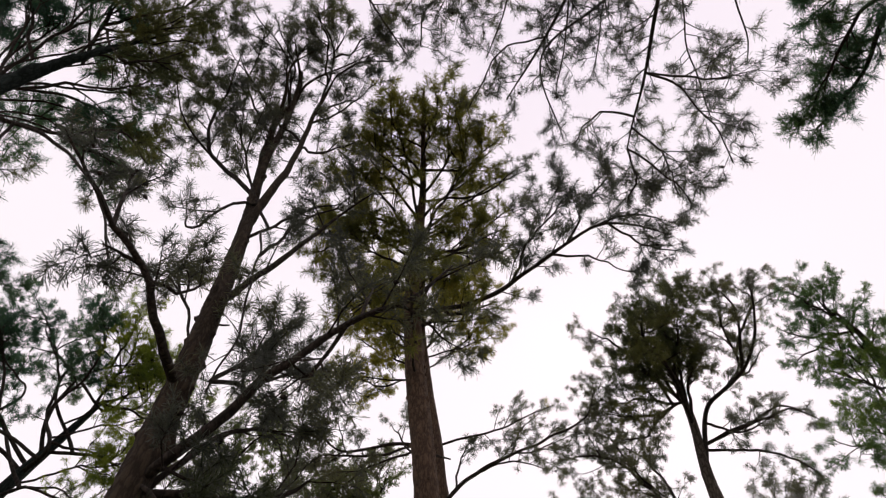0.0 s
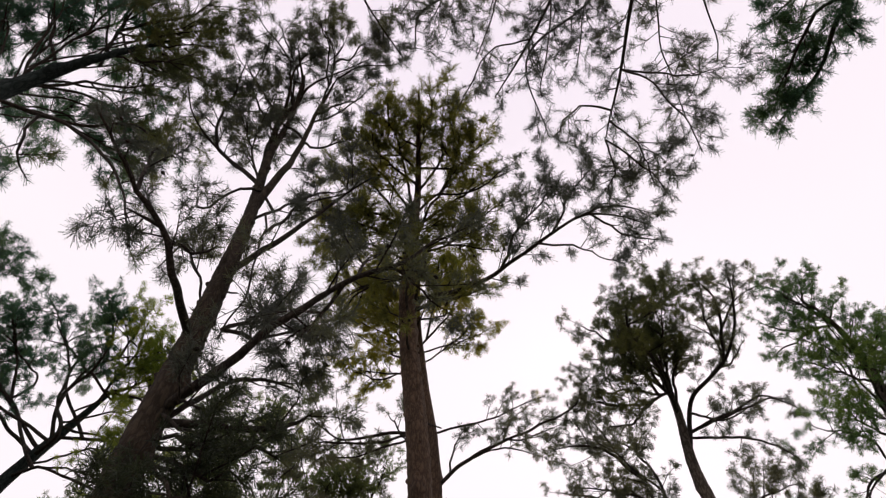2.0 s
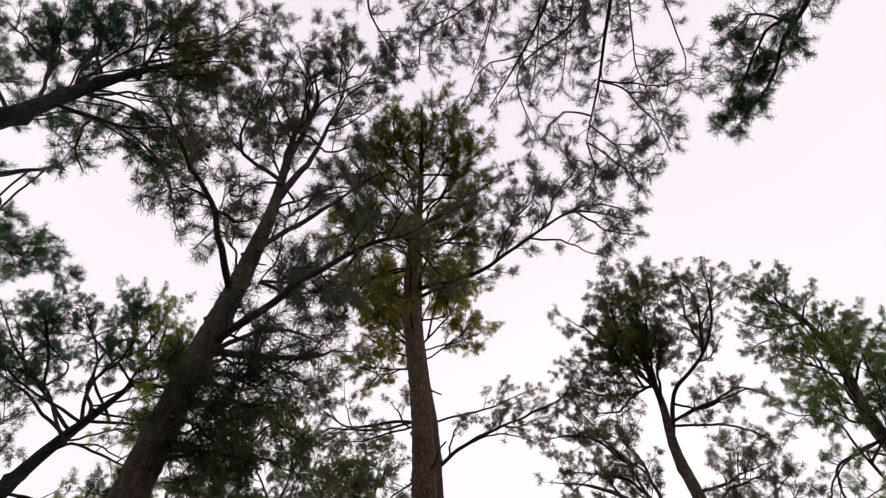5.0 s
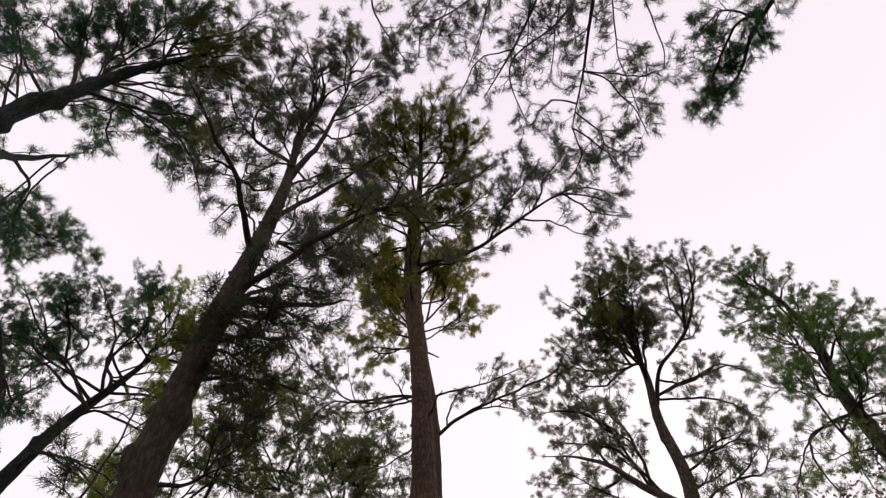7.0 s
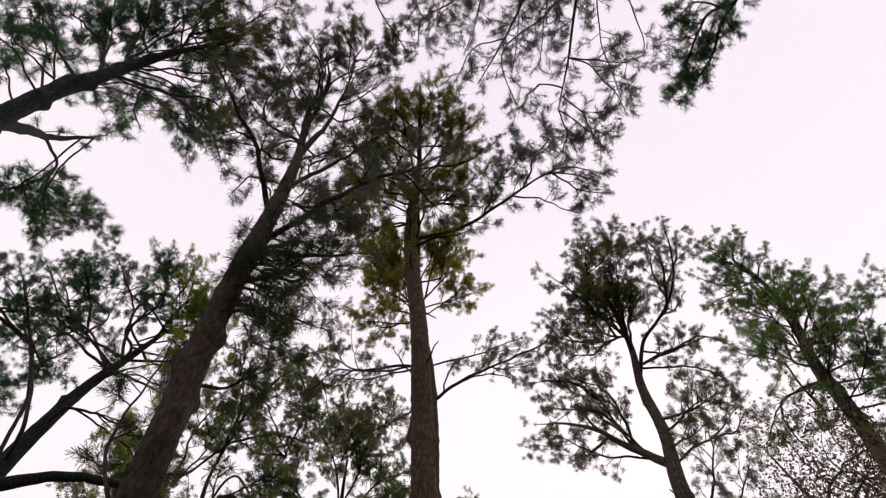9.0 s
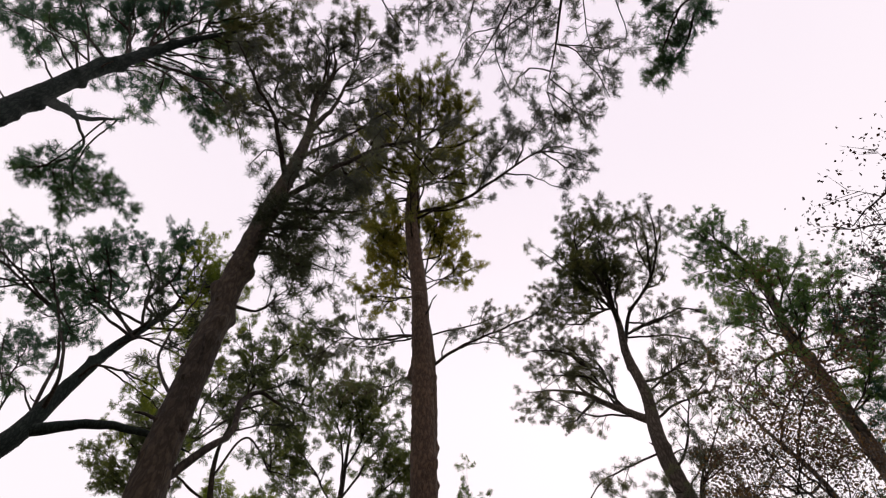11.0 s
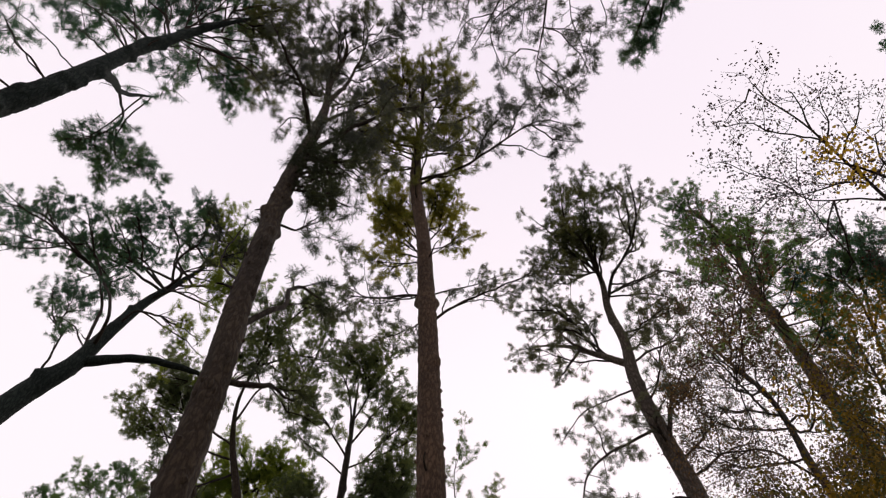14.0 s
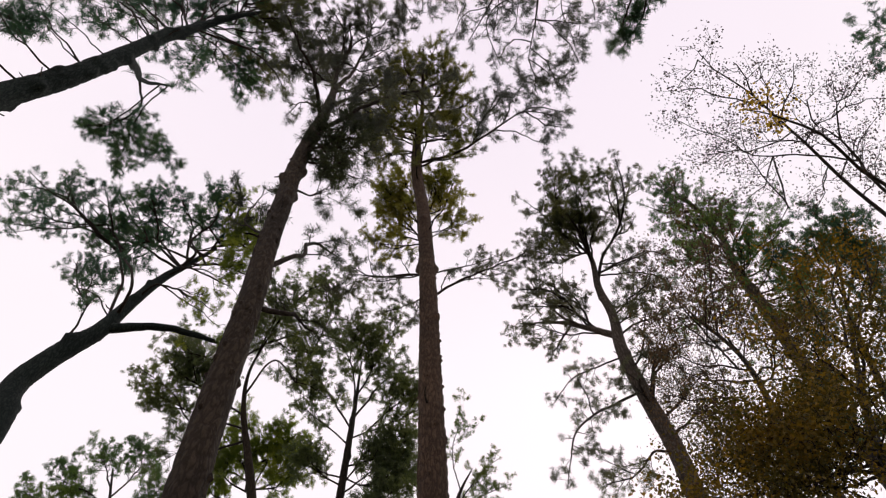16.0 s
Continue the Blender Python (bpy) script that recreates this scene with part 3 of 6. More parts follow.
# tufts below 13.5 m take the darker copy, which paints their shade
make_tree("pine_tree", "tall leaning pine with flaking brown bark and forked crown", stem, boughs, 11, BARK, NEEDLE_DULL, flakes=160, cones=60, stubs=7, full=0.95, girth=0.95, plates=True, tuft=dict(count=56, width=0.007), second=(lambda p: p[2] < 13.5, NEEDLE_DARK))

# tall straight pine with red-brown bark and cone-laden dark crown
stem = [
    (0.25, 6.4, 0.0, 0.23),
    (0.2, 6.4, 3.57, 0.214),
    (0.14, 6.4, 7.14, 0.2),
    (0.03, 6.4, 10.36, 0.175),
    (-0.14, 6.4, 14.49, 0.15),
    (-0.48, 6.3, 19.49, 0.12),
    (-0.35, 5.69, 21.09, 0.06),
    (-0.35, 5.02, 21.63, 0.045),
    (-0.34, 4.15, 21.96, 0.02),
]
boughs.clear()
bough(0.06, 0.5, 1.1, (-0.25, 6.3, 18.41), (0.82, 6.1, 18.55), (1.67, 5.69, 18.9), (2.5, 5.19, 19.1), (3.4, 5.33, 19.0))
bough(0.03, 0.45, 1.0, (1.67, 5.69, 18.9), (2.35, 5.8, 19.0), (3.12, 6.13, 19.0))
bough(0.035, 0.6, 1.3, (1.01, 6.0, 18.7), (1.36, 5.41, 19.0), (1.83, 4.85, 19.2))
bough(0.03, 0.5, 1.2, (1.95, 5.43, 18.9), (2.17, 4.81, 19.1), (2.44, 4.35, 19.2))
bough(0.05, 0.45, 1.6, (-0.24, 6.4, 18.17), (0.29, 6.3, 18.31), (0.83, 6.3, 18.5))
bough(0.045, 0.5, 0.7, (-0.5, 6.2, 20.18), (0.29, 5.85, 20.74), (1.52, 5.39, 21.24))
bough(0.04, 0.5, 1.1, (-0.51, 6.3, 19.03), (-1.04, 6.3, 18.61), (-1.55, 6.3, 17.84))
bough(0.04, 0.5, 1.1, (-0.62, 6.2, 20.02), (-1.4, 6.0, 20.04), (-2.04, 5.8, 19.11))
bough(0.04, 0.5, 0.7, (-0.34, 6.3, 19.41), (0.1, 6.3, 19.93), (1.06, 6.3, 19.63))
bough(0.04, 0.6, 1.4, (-0.45, 5.69, 21.09), (-0.92, 5.31, 21.26), (-1.51, 4.68, 21.36))
bough(0.04, 0.55, 1.2, (-0.35, 5.46, 21.32), (0.23, 5.37, 21.15), (0.95, 4.89, 21.33))
bough(0.035, 0.5, 0.7, (-0.29, 5.8, 20.85), (0.64, 5.69, 20.87), (1.49, 5.31, 21.26))
bough(0.03, 0.5, 1.3, (-0.35, 4.83, 21.72), (-0.08, 4.43, 21.83), (-0.23, 3.94, 21.94))
bough(0.04, 0.65, 1.2, (-0.49, 6.2, 19.93), (-1.17, 5.68, 21.0), (-1.85, 5.08, 21.3))
bough(0.04, 0.65, 1.2, (-0.51, 6.2, 20.45), (-0.66, 5.25, 21.3), (-0.93, 4.37, 21.9))
bough(0.04, 0.65, 1.2, (-0.46, 6.2, 19.93), (0.19, 5.5, 21.0), (0.52, 4.61, 21.5))
bough(0.04, 0.65, 1.2, (-0.49, 6.3, 19.73), (-1.33, 6.4, 20.5), (-2.14, 6.16, 20.3))
bough(0.04, 0.65, 1.2, (-0.45, 6.3, 19.49), (0.36, 6.22, 20.0), (1.19, 5.69, 20.5))
bough(0.03, 0.5, 1.1, (-0.35, 5.07, 21.47), (-0.91, 4.68, 21.61), (-0.9, 4.19, 21.75))
bough(0.04, 0.65, 1.6, (-0.46, 5.98, 20.61), (-0.35, 5.33, 21.33), (-0.23, 4.43, 21.79))
bough(0.04, 0.65, 1.6, (-0.46, 6.09, 20.55), (-1.05, 5.57, 21.24), (-1.56, 4.89, 21.58))
bough(0.04, 0.65, 1.6, (-0.5, 6.2, 19.93), (-1.2, 5.9, 19.85), (-1.96, 5.6, 19.48))
bough(0.04, 0.65, 1.6, (-0.51, 6.2, 20.21), (-1.38, 5.8, 20.5), (-1.89, 5.31, 20.91))
bough(0.04, 0.65, 1.5, (-0.4, 6.09, 20.55), (0.22, 5.64, 21.08), (0.86, 5.09, 21.42))
bough(0.04, 0.65, 1.5, (-0.39, 5.87, 20.98), (0.09, 5.24, 21.47), (0.09, 4.45, 21.86))
bough(0.04, 0.6, 1.5, (-0.32, 6.3, 19.86), (0.34, 6.1, 19.73), (1.07, 5.9, 20.15))
bough(0.04, 0.6, 1.4, (-0.42, 5.61, 21.34), (-0.94, 4.94, 21.73), (-0.93, 4.33, 21.88))
bough(0.03, 0.33, 1.3, (2.5, 5.19, 19.1), (3.06, 5.53, 19.0), (3.59, 5.61, 18.9))
bough(0.03, 0.5, 1.2, (2.33, 5.32, 19.1), (2.93, 5.1, 19.2), (3.56, 5.35, 19.2))
bough(0.035, 0.55, 1.6, (-0.5, 6.3, 19.03), (-1.02, 6.2, 18.59), (-1.5, 6.2, 18.05))
bough(0.035, 0.55, 1.5, (-0.53, 6.3, 19.36), (-1.09, 6.2, 19.7), (-1.71, 6.1, 19.77))
bough(0.035, 0.5, 1.3, (-0.36, 6.35, 17.8), (-0.45, 5.95, 18.1), (-0.6, 5.55, 18.4))
bough(0.035, 0.5, 1.3, (-0.4, 6.33, 18.4), (-0.2, 5.9, 18.6), (-0.2, 5.5, 18.8))
bough(0.035, 0.55, 1.4, (-0.44, 6.3, 18.9), (-0.5, 5.9, 19.3), (-0.55, 5.5, 19.6))
bough(0.035, 0.55, 1.4, (-0.47, 6.3, 19.4), (-0.25, 5.8, 19.8), (-0.1, 5.4, 20.1))
bough(0.03, 0.5, 1.2, (-0.3, 6.36, 17.1), (-0.45, 6.0, 17.2), (-0.7, 5.7, 17.3))
make_tree("pine_tree", "tall straight pine with red-brown bark and cone-laden dark crown", stem, boughs, 12, BARK_RED, NEEDLE_OLIVE, flakes=140, cones=160, full=1.55, tuft=dict(count=52, width=0.0074), stubs=4, girth=0.95, plates=True, second=(lambda p: p[0] > 1.15, NEEDLE_DULL))

# pine with yellowed needles standing close beside another trunk
stem = [
    (-0.15, 10.5, 0.0, 0.19),
    (-0.1, 10.5, 8.95, 0.177),
    (-0.04, 10.5, 17.9, 0.165),
    (-0.13, 10.5, 19.1, 0.165),
    (-0.34, 10.5, 20.67, 0.15),
    (-0.53, 9.83, 22.4, 0.12),
    (-0.49, 8.7, 22.9, 0.07),
    (-0.5, 7.74, 23.09, 0.03),
]
boughs.clear()
bough(0.055, 0.6, 1.0, (-0.49, 10.5, 19.17), (-1.37, 10.6, 19.33), (-2.02, 10.5, 19.13), (-2.66, 10.4, 19.6))
bough(0.04, 0.6, 0.8, (-0.49, 10.5, 19.15), (-1.19, 10.4, 18.74), (-2.01, 10.2, 18.38))
bough(0.06, 0.6, 1.0, (0.07, 10.5, 17.92), (0.56, 10.4, 18.47), (1.11, 10.2, 18.71), (1.89, 10.0, 18.95), (2.83, 9.8, 19.42), (3.06, 9.6, 19.93))
bough(0.035, 0.5, 0.8, (0.07, 10.4, 19.3), (1.17, 10.3, 19.54), (2.27, 10.2, 20.04))
bough(0.03, 0.45, 0.8, (0.61, 10.3, 18.42), (1.33, 10.3, 18.73), (1.97, 10.3, 18.52))
bough(0.03, 0.5, 1.3, (-0.32, 10.42, 21.68), (0.54, 10.22, 21.88), (1.47, 9.98, 22.17))
bough(0.04, 0.55, 1.5, (-0.5, 10.5, 21.11), (-1.12, 10.4, 20.95), (-1.83, 10.4, 21.1))
bough(0.04, 0.6, 1.4, (-0.54, 10.5, 21.48), (-1.05, 10.15, 21.97), (-1.58, 9.71, 22.26))
bough(0.04, 0.6, 1.4, (-0.42, 9.93, 22.32), (0.14, 9.71, 22.26), (0.27, 9.16, 22.41))
bough(0.04, 0.6, 1.2, (-0.43, 10.5, 18.24), (-0.64, 10.3, 17.25), (-1.27, 10.1, 16.6))
bough(0.04, 0.6, 1.0, (-0.5, 10.5, 19.31), (-1.5, 10.4, 18.91), (-2.32, 10.3, 18.83), (-2.97, 10.2, 17.88))
bough(0.03, 0.5, 1.1, (0.13, 10.5, 18.29), (0.35, 10.4, 18.88), (0.58, 10.3, 19.22))
bough(0.04, 0.7, 2.2, (-0.39, 10.5, 21.33), (-1.14, 9.9, 22.16), (-1.78, 9.31, 22.42))
bough(0.04, 0.7, 2.2, (-0.4, 10.41, 21.76), (0.33, 9.68, 22.43), (0.65, 8.91, 22.73))
bough(0.04, 0.7, 2.2, (-0.4, 10.19, 22.02), (-0.82, 9.24, 22.64), (-1.3, 8.43, 22.85))
bough(0.04, 0.7, 2.2, (-0.32, 10.19, 22.02), (-0.0, 9.23, 22.64), (0.16, 8.43, 22.85))
bough(0.04, 0.7, 2.0, (-0.39, 10.5, 21.33), (-1.28, 10.35, 21.66), (-1.93, 10.04, 21.92))
bough(0.03, 0.7, 2.0, (-0.27, 10.5, 21.33), (0.33, 10.27, 21.85), (0.81, 9.9, 22.17))
bough(0.03, 0.5, 1.1, (-0.54, 10.5, 18.96), (-0.9, 10.3, 19.36), (-1.0, 10.0, 19.39))
bough(0.03, 0.6, 1.6, (-0.73, 10.43, 21.69), (-1.44, 9.8, 22.36), (-2.2, 8.95, 22.73))
bough(0.03, 0.6, 1.5, (-0.58, 10.49, 21.52), (-1.28, 10.14, 22.06), (-1.89, 9.86, 22.18))
bough(0.03, 0.6, 1.8, (-0.63, 10.5, 20.92), (-1.34, 10.4, 20.79), (-1.92, 10.3, 20.89))
bough(0.03, 0.65, 2.0, (-0.59, 10.18, 21.96), (-1.22, 9.5, 22.33), (-1.77, 8.88, 22.54))
bough(0.03, 0.65, 2.0, (-0.59, 10.05, 22.02), (-1.0, 9.27, 22.37), (-1.0, 8.59, 22.61))
bough(0.03, 0.65, 1.8, (-0.52, 9.96, 22.14), (-0.16, 9.3, 22.42), (-0.09, 8.73, 22.58))
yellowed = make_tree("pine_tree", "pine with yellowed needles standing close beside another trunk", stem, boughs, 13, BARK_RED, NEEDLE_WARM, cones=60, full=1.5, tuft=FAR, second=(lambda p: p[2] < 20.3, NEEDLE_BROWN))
dead_twig(yellowed, (-0.3, 10.4, 19.9), (-0.5, 10.3, 20.1), (-0.58, 10.25, 20.5))
dead_twig(yellowed, (-0.5, 10.3, 20.1), (-0.62, 10.3, 20.2), (-0.72, 10.3, 20.2))

# crooked forked pine with brown trunk and dark dense crown
stem = [
    (5.5, 10.6, 0.0, 0.218),
    (5.43, 10.55, 5.33, 0.203),
    (5.36, 10.5, 10.67, 0.19),
    (5.33, 10.45, 11.85, 0.18),
    (5.1, 10.4, 13.6, 0.17),
    (4.96, 10.4, 15.5, 0.15),
    (5.07, 10.4, 16.87, 0.12),
    (4.97, 10.4, 18.36, 0.1),
    (5.05, 10.3, 19.9, 0.07),
    (4.57, 9.52, 21.13, 0.04),
]
boughs.clear()
bough(0.15, 0.65, 1.0, (4.83, 10.4, 15.95), (4.34, 10.8, 16.84), (3.83, 11.6, 18.32), (2.75, 12.7, 19.5))
bough(0.06, 0.65, 0.95, (4.17, 11.2, 17.49), (3.9, 12.6, 18.3), (4.0, 13.5, 19.3))
bough(0.06, 0.65, 1.3, (4.26, 10.6, 16.65), (4.42, 11.0, 18.68), (4.1, 12.3, 20.9))
bough(0.05, 0.65, 1.3, (4.26, 10.6, 16.65), (4.01, 11.0, 18.67), (3.25, 11.3, 21.0))
bough(0.05, 0.6, 1.3, (4.18, 10.8, 18.65), (3.2, 11.2, 19.6), (2.5, 11.3, 19.5))
bough(0.08, 0.5, 1.1, (5.01, 10.4, 18.6), (5.45, 10.2, 19.96), (5.75, 9.0, 19.76), (5.7, 7.7, 19.9), (5.3, 6.65, 19.8))
bough(0.05, 0.5, 1.1, (5.75, 9.0, 19.76), (5.6, 8.0, 20.3), (5.0, 7.3, 20.4))
bough(0.05, 0.5, 1.0, (5.26, 10.4, 19.16), (5.99, 10.0, 19.39), (6.76, 9.9, 19.74), (7.4, 9.9, 19.4))
bough(0.06, 0.9, 2.6, (5.0, 10.4, 19.67), (4.64, 9.5, 19.86), (3.7, 8.0, 19.9), (3.5, 7.0, 19.4))
bough(0.05, 0.9, 2.6, (4.92, 10.3, 20.0), (4.8, 9.2, 20.6), (4.5, 8.0, 20.4))
bough(0.05, 0.7, 1.2, (4.92, 10.3, 20.0), (3.6, 9.2, 20.7), (2.85, 8.4, 20.3))
bough(0.05, 0.7, 1.2, (5.04, 10.3, 20.48), (4.7, 9.0, 21.2), (4.6, 8.2, 21.4))
bough(0.04, 0.6, 1.2, (5.42, 10.4, 19.67), (5.8, 9.9, 19.1), (6.3, 9.6, 19.2))
bough(0.05, 0.5, 1.0, (5.01, 10.4, 15.88), (6.03, 10.3, 16.7), (7.03, 10.3, 17.61))
bough(0.04, 0.6, 1.8, (5.42, 10.4, 16.8), (5.57, 9.6, 16.8), (5.82, 9.0, 16.56))
bough(0.05, 0.55, 1.5, (4.98, 10.4, 13.78), (3.75, 10.5, 13.01), (3.18, 10.6, 12.31), (2.84, 10.6, 11.06))
bough(0.035, 0.5, 1.2, (4.52, 10.4, 15.08), (3.77, 10.5, 14.52), (2.88, 10.7, 13.6))
bough(0.05, 0.55, 1.6, (4.82, 10.4, 11.8), (4.25, 10.3, 11.09), (3.35, 10.2, 10.68))
bough(0.05, 0.6, 1.4, (5.09, 10.4, 13.19), (5.34, 9.6, 13.85), (5.72, 9.0, 13.93))
bough(0.05, 0.6, 1.5, (5.21, 10.4, 13.38), (5.39, 9.8, 14.11), (5.98, 9.3, 15.04))
bough(0.05, 0.6, 1.5, (5.08, 10.4, 14.4), (5.31, 9.8, 14.85), (5.46, 9.3, 15.89))
bough(0.05, 0.6, 1.5, (5.19, 10.4, 12.76), (5.83, 10.0, 13.15), (6.37, 9.6, 13.55))
bough(0.05, 0.6, 1.5, (5.17, 10.4, 12.33), (5.95, 10.0, 12.55), (6.66, 9.6, 12.61))
bough(0.05, 0.6, 1.3, (5.22, 10.4, 13.22), (4.82, 9.8, 13.42), (5.06, 9.4, 13.66))
bough(0.05, 0.55, 1.2, (6.0, 9.4, 20.38), (5.61, 8.56, 20.82), (5.38, 7.8, 20.96))
bough(0.05, 0.55, 1.2, (6.06, 9.2, 20.5), (6.21, 8.38, 20.97), (6.18, 7.61, 21.1))
bough(0.04, 0.55, 1.2, (5.89, 9.8, 20.13), (6.17, 9.4, 20.21), (6.39, 9.0, 20.45))
bough(0.05, 0.7, 1.8, (4.71, 10.2, 19.88), (3.86, 9.9, 19.44), (3.15, 9.7, 19.4))
bough(0.05, 0.7, 1.8, (4.63, 10.2, 19.57), (3.86, 9.9, 19.01), (3.32, 9.7, 18.69))
bough(0.05, 0.8, 2.2, (4.81, 10.2, 20.2), (4.5, 9.71, 20.71), (3.97, 9.09, 20.92))
bough(0.05, 0.8, 2.2, (4.87, 10.2, 20.2), (4.98, 9.71, 20.71), (5.03, 9.16, 20.81))
bough(0.04, 0.5, 1.3, (5.37, 10.3, 19.0), (6.26, 10.0, 19.46), (6.93, 9.8, 19.57), (7.26, 9.8, 19.42))
bough(0.04, 0.5, 1.3, (5.35, 10.3, 18.93), (6.23, 10.1, 18.76), (6.69, 10.0, 18.41), (6.89, 10.0, 18.15))
bough(0.05, 0.6, 1.6, (5.66, 10.3, 17.37), (5.84, 10.0, 17.39), (6.4, 9.8, 17.43))
bough(0.04, 0.6, 1.4, (6.29, 10.3, 16.34), (6.34, 10.0, 16.49), (6.74, 9.8, 16.89))
bough(0.04, 0.6, 1.4, (5.08, 10.3, 16.34), (5.41, 10.1, 16.44), (5.73, 9.9, 16.54))
bough(0.05, 0.9, 1.1, (4.79, 10.3, 19.84), (4.17, 9.53, 20.7), (3.44, 8.76, 21.08))
bough(0.05, 0.9, 2.4, (4.74, 10.3, 19.62), (4.75, 9.53, 20.7), (4.45, 8.76, 21.08))
bough(0.05, 0.7, 1.8, (4.81, 10.3, 19.62), (5.14, 9.7, 20.45), (5.4, 9.15, 20.65))
bough(0.05, 0.7, 1.5, (4.82, 10.5, 16.48), (3.75, 10.9, 18.11), (2.65, 11.2, 18.54))
bough(0.04, 0.7, 1.5, (4.84, 10.5, 16.23), (3.69, 10.9, 16.75), (2.72, 11.2, 17.68))
bough(0.04, 0.7, 1.9, (4.75, 10.2, 20.05), (3.92, 9.9, 19.9), (3.21, 9.7, 19.59))
bough(0.04, 0.7, 1.7, (4.89, 10.17, 20.58), (4.19, 9.76, 20.6), (3.5, 9.6, 20.5))
# the crown's core gets darker needles, with its inner shade put into their colour
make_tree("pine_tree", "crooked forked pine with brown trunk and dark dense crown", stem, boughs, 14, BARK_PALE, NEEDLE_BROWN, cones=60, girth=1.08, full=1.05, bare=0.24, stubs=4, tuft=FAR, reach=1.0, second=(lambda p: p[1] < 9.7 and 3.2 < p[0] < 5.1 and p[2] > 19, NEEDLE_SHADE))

# slender leaning pine with fresh green crown
stem = [
    (9.7, 10.8, 0.0, 0.207),
    (9.66, 10.7, 7.81, 0.193),
    (9.62, 10.6, 15.62, 0.18),
    (9.64, 10.5, 17.84, 0.17),
    (9.5, 10.3, 19.26, 0.15),
    (9.51, 9.93, 20.7, 0.1),
    (8.7, 9.08, 21.04, 0.05),
    (8.01, 8.54, 21.14, 0.02),
]
boughs.clear()
bough(0.04, 0.5, 1.2, (8.8, 9.29, 20.82), (8.04, 8.63, 21.15), (7.35, 8.13, 21.16))
bough(0.05, 0.7, 1.2, (9.51, 9.93, 20.7), (9.0, 9.35, 20.91), (8.94, 8.76, 21.09))
bough(0.05, 0.7, 1.4, (9.57, 10.2, 20.06), (9.92, 9.48, 20.57), (10.24, 8.73, 20.75))
bough(0.05, 0.6, 1.2, (9.5, 10.3, 19.26), (10.6, 9.8, 20.01), (11.41, 9.35, 20.66))
bough(0.05, 0.7, 1.6, (9.51, 10.3, 19.14), (8.67, 10.0, 18.87), (8.05, 9.6, 19.24))
bough(0.04, 0.5, 0.6, (9.68, 10.4, 18.73), (8.57, 10.3, 18.19), (7.9, 10.2, 17.5), (7.68, 10.2, 16.63))
bough(0.04, 0.5, 0.8, (9.64, 10.5, 17.84), (9.77, 10.3, 17.26), (9.43, 10.2, 16.31))
bough(0.04, 0.6, 1.2, (9.48, 10.0, 20.28), (8.32, 9.6, 20.21), (7.55, 9.3, 20.28))
bough(0.04, 0.7, 1.4, (9.13, 9.9, 17.75), (8.45, 9.2, 18.33), (7.57, 8.8, 18.24))
bough(0.04, 0.7, 1.4, (9.13, 9.9, 17.75), (8.97, 9.0, 18.6), (8.71, 8.4, 19.44))
bough(0.04, 0.7, 1.4, (9.17, 10.0, 17.12), (9.85, 9.2, 18.06), (9.9, 8.6, 19.16))
bough(0.04, 0.6, 1.0, (9.37, 10.2, 16.21), (8.85, 9.8, 16.84), (7.38, 9.4, 16.28))
bough(0.04, 0.6, 1.0, (9.39, 10.4, 14.8), (8.85, 10.2, 15.15), (8.3, 10.0, 15.52))
bough(0.04, 0.7, 1.4, (9.29, 10.2, 15.77), (9.95, 9.6, 16.58), (10.09, 9.0, 17.47))
bough(0.04, 0.65, 1.3, (9.4, 10.0, 19.6), (8.5, 9.0, 20.1), (7.8, 8.3, 20.4))
bough(0.04, 0.65, 1.2, (9.45, 10.1, 19.4), (8.4, 9.3, 19.6), (7.6, 8.9, 19.7))
bough(0.04, 0.65, 1.3, (9.4, 10.0, 20.0), (9.1, 9.2, 20.2), (9.0, 8.6, 20.3))
bough(0.04, 0.6, 1.4, (8.52, 9.33, 21.0), (7.67, 8.53, 21.26), (6.97, 8.16, 21.25))
bough(0.04, 0.6, 1.4, (8.33, 9.15, 20.98), (7.84, 8.4, 21.19), (7.57, 7.91, 21.31))
bough(0.04, 0.6, 1.3, (8.52, 9.33, 21.0), (8.57, 8.74, 21.24), (8.76, 8.49, 21.3))
bough(0.04, 0.6, 1.2, (8.49, 9.4, 20.9), (7.52, 9.04, 20.85), (6.86, 8.86, 20.82))
bough(0.03, 0.5, 1.0, (8.4, 9.33, 21.0), (7.51, 9.34, 20.66), (7.1, 9.3, 20.27))
bough(0.045, 0.5, 0.8, (9.32, 10.4, 18.73), (8.07, 10.3, 17.77), (7.71, 10.2, 16.76), (7.89, 10.2, 15.88))
bough(0.03, 0.5, 1.2, (8.02, 10.3, 17.69), (7.3, 10.2, 16.76), (6.84, 10.1, 15.92))
bough(0.03, 0.5, 1.2, (9.4, 10.5, 18.08), (9.12, 10.3, 17.02), (9.12, 10.2, 16.46))
bough(0.03, 0.5, 1.2, (8.99, 10.4, 18.34), (8.65, 10.2, 17.08), (8.44, 10.1, 15.93))
bough(0.04, 0.7, 1.2, (8.79, 9.9, 17.6), (8.05, 9.6, 18.29), (6.91, 9.3, 18.4))
bough(0.04, 0.7, 1.2, (8.87, 9.7, 19.1), (8.35, 9.2, 20.28), (7.4, 8.8, 20.24))
bough(0.04, 0.7, 1.2, (8.79, 9.9, 17.6), (9.41, 9.4, 18.6), (9.56, 9.0, 19.56))
bough(0.04, 0.65, 1.8, (9.5, 10.1, 19.6), (10.3, 9.8, 19.9), (10.9, 9.6, 20.3))
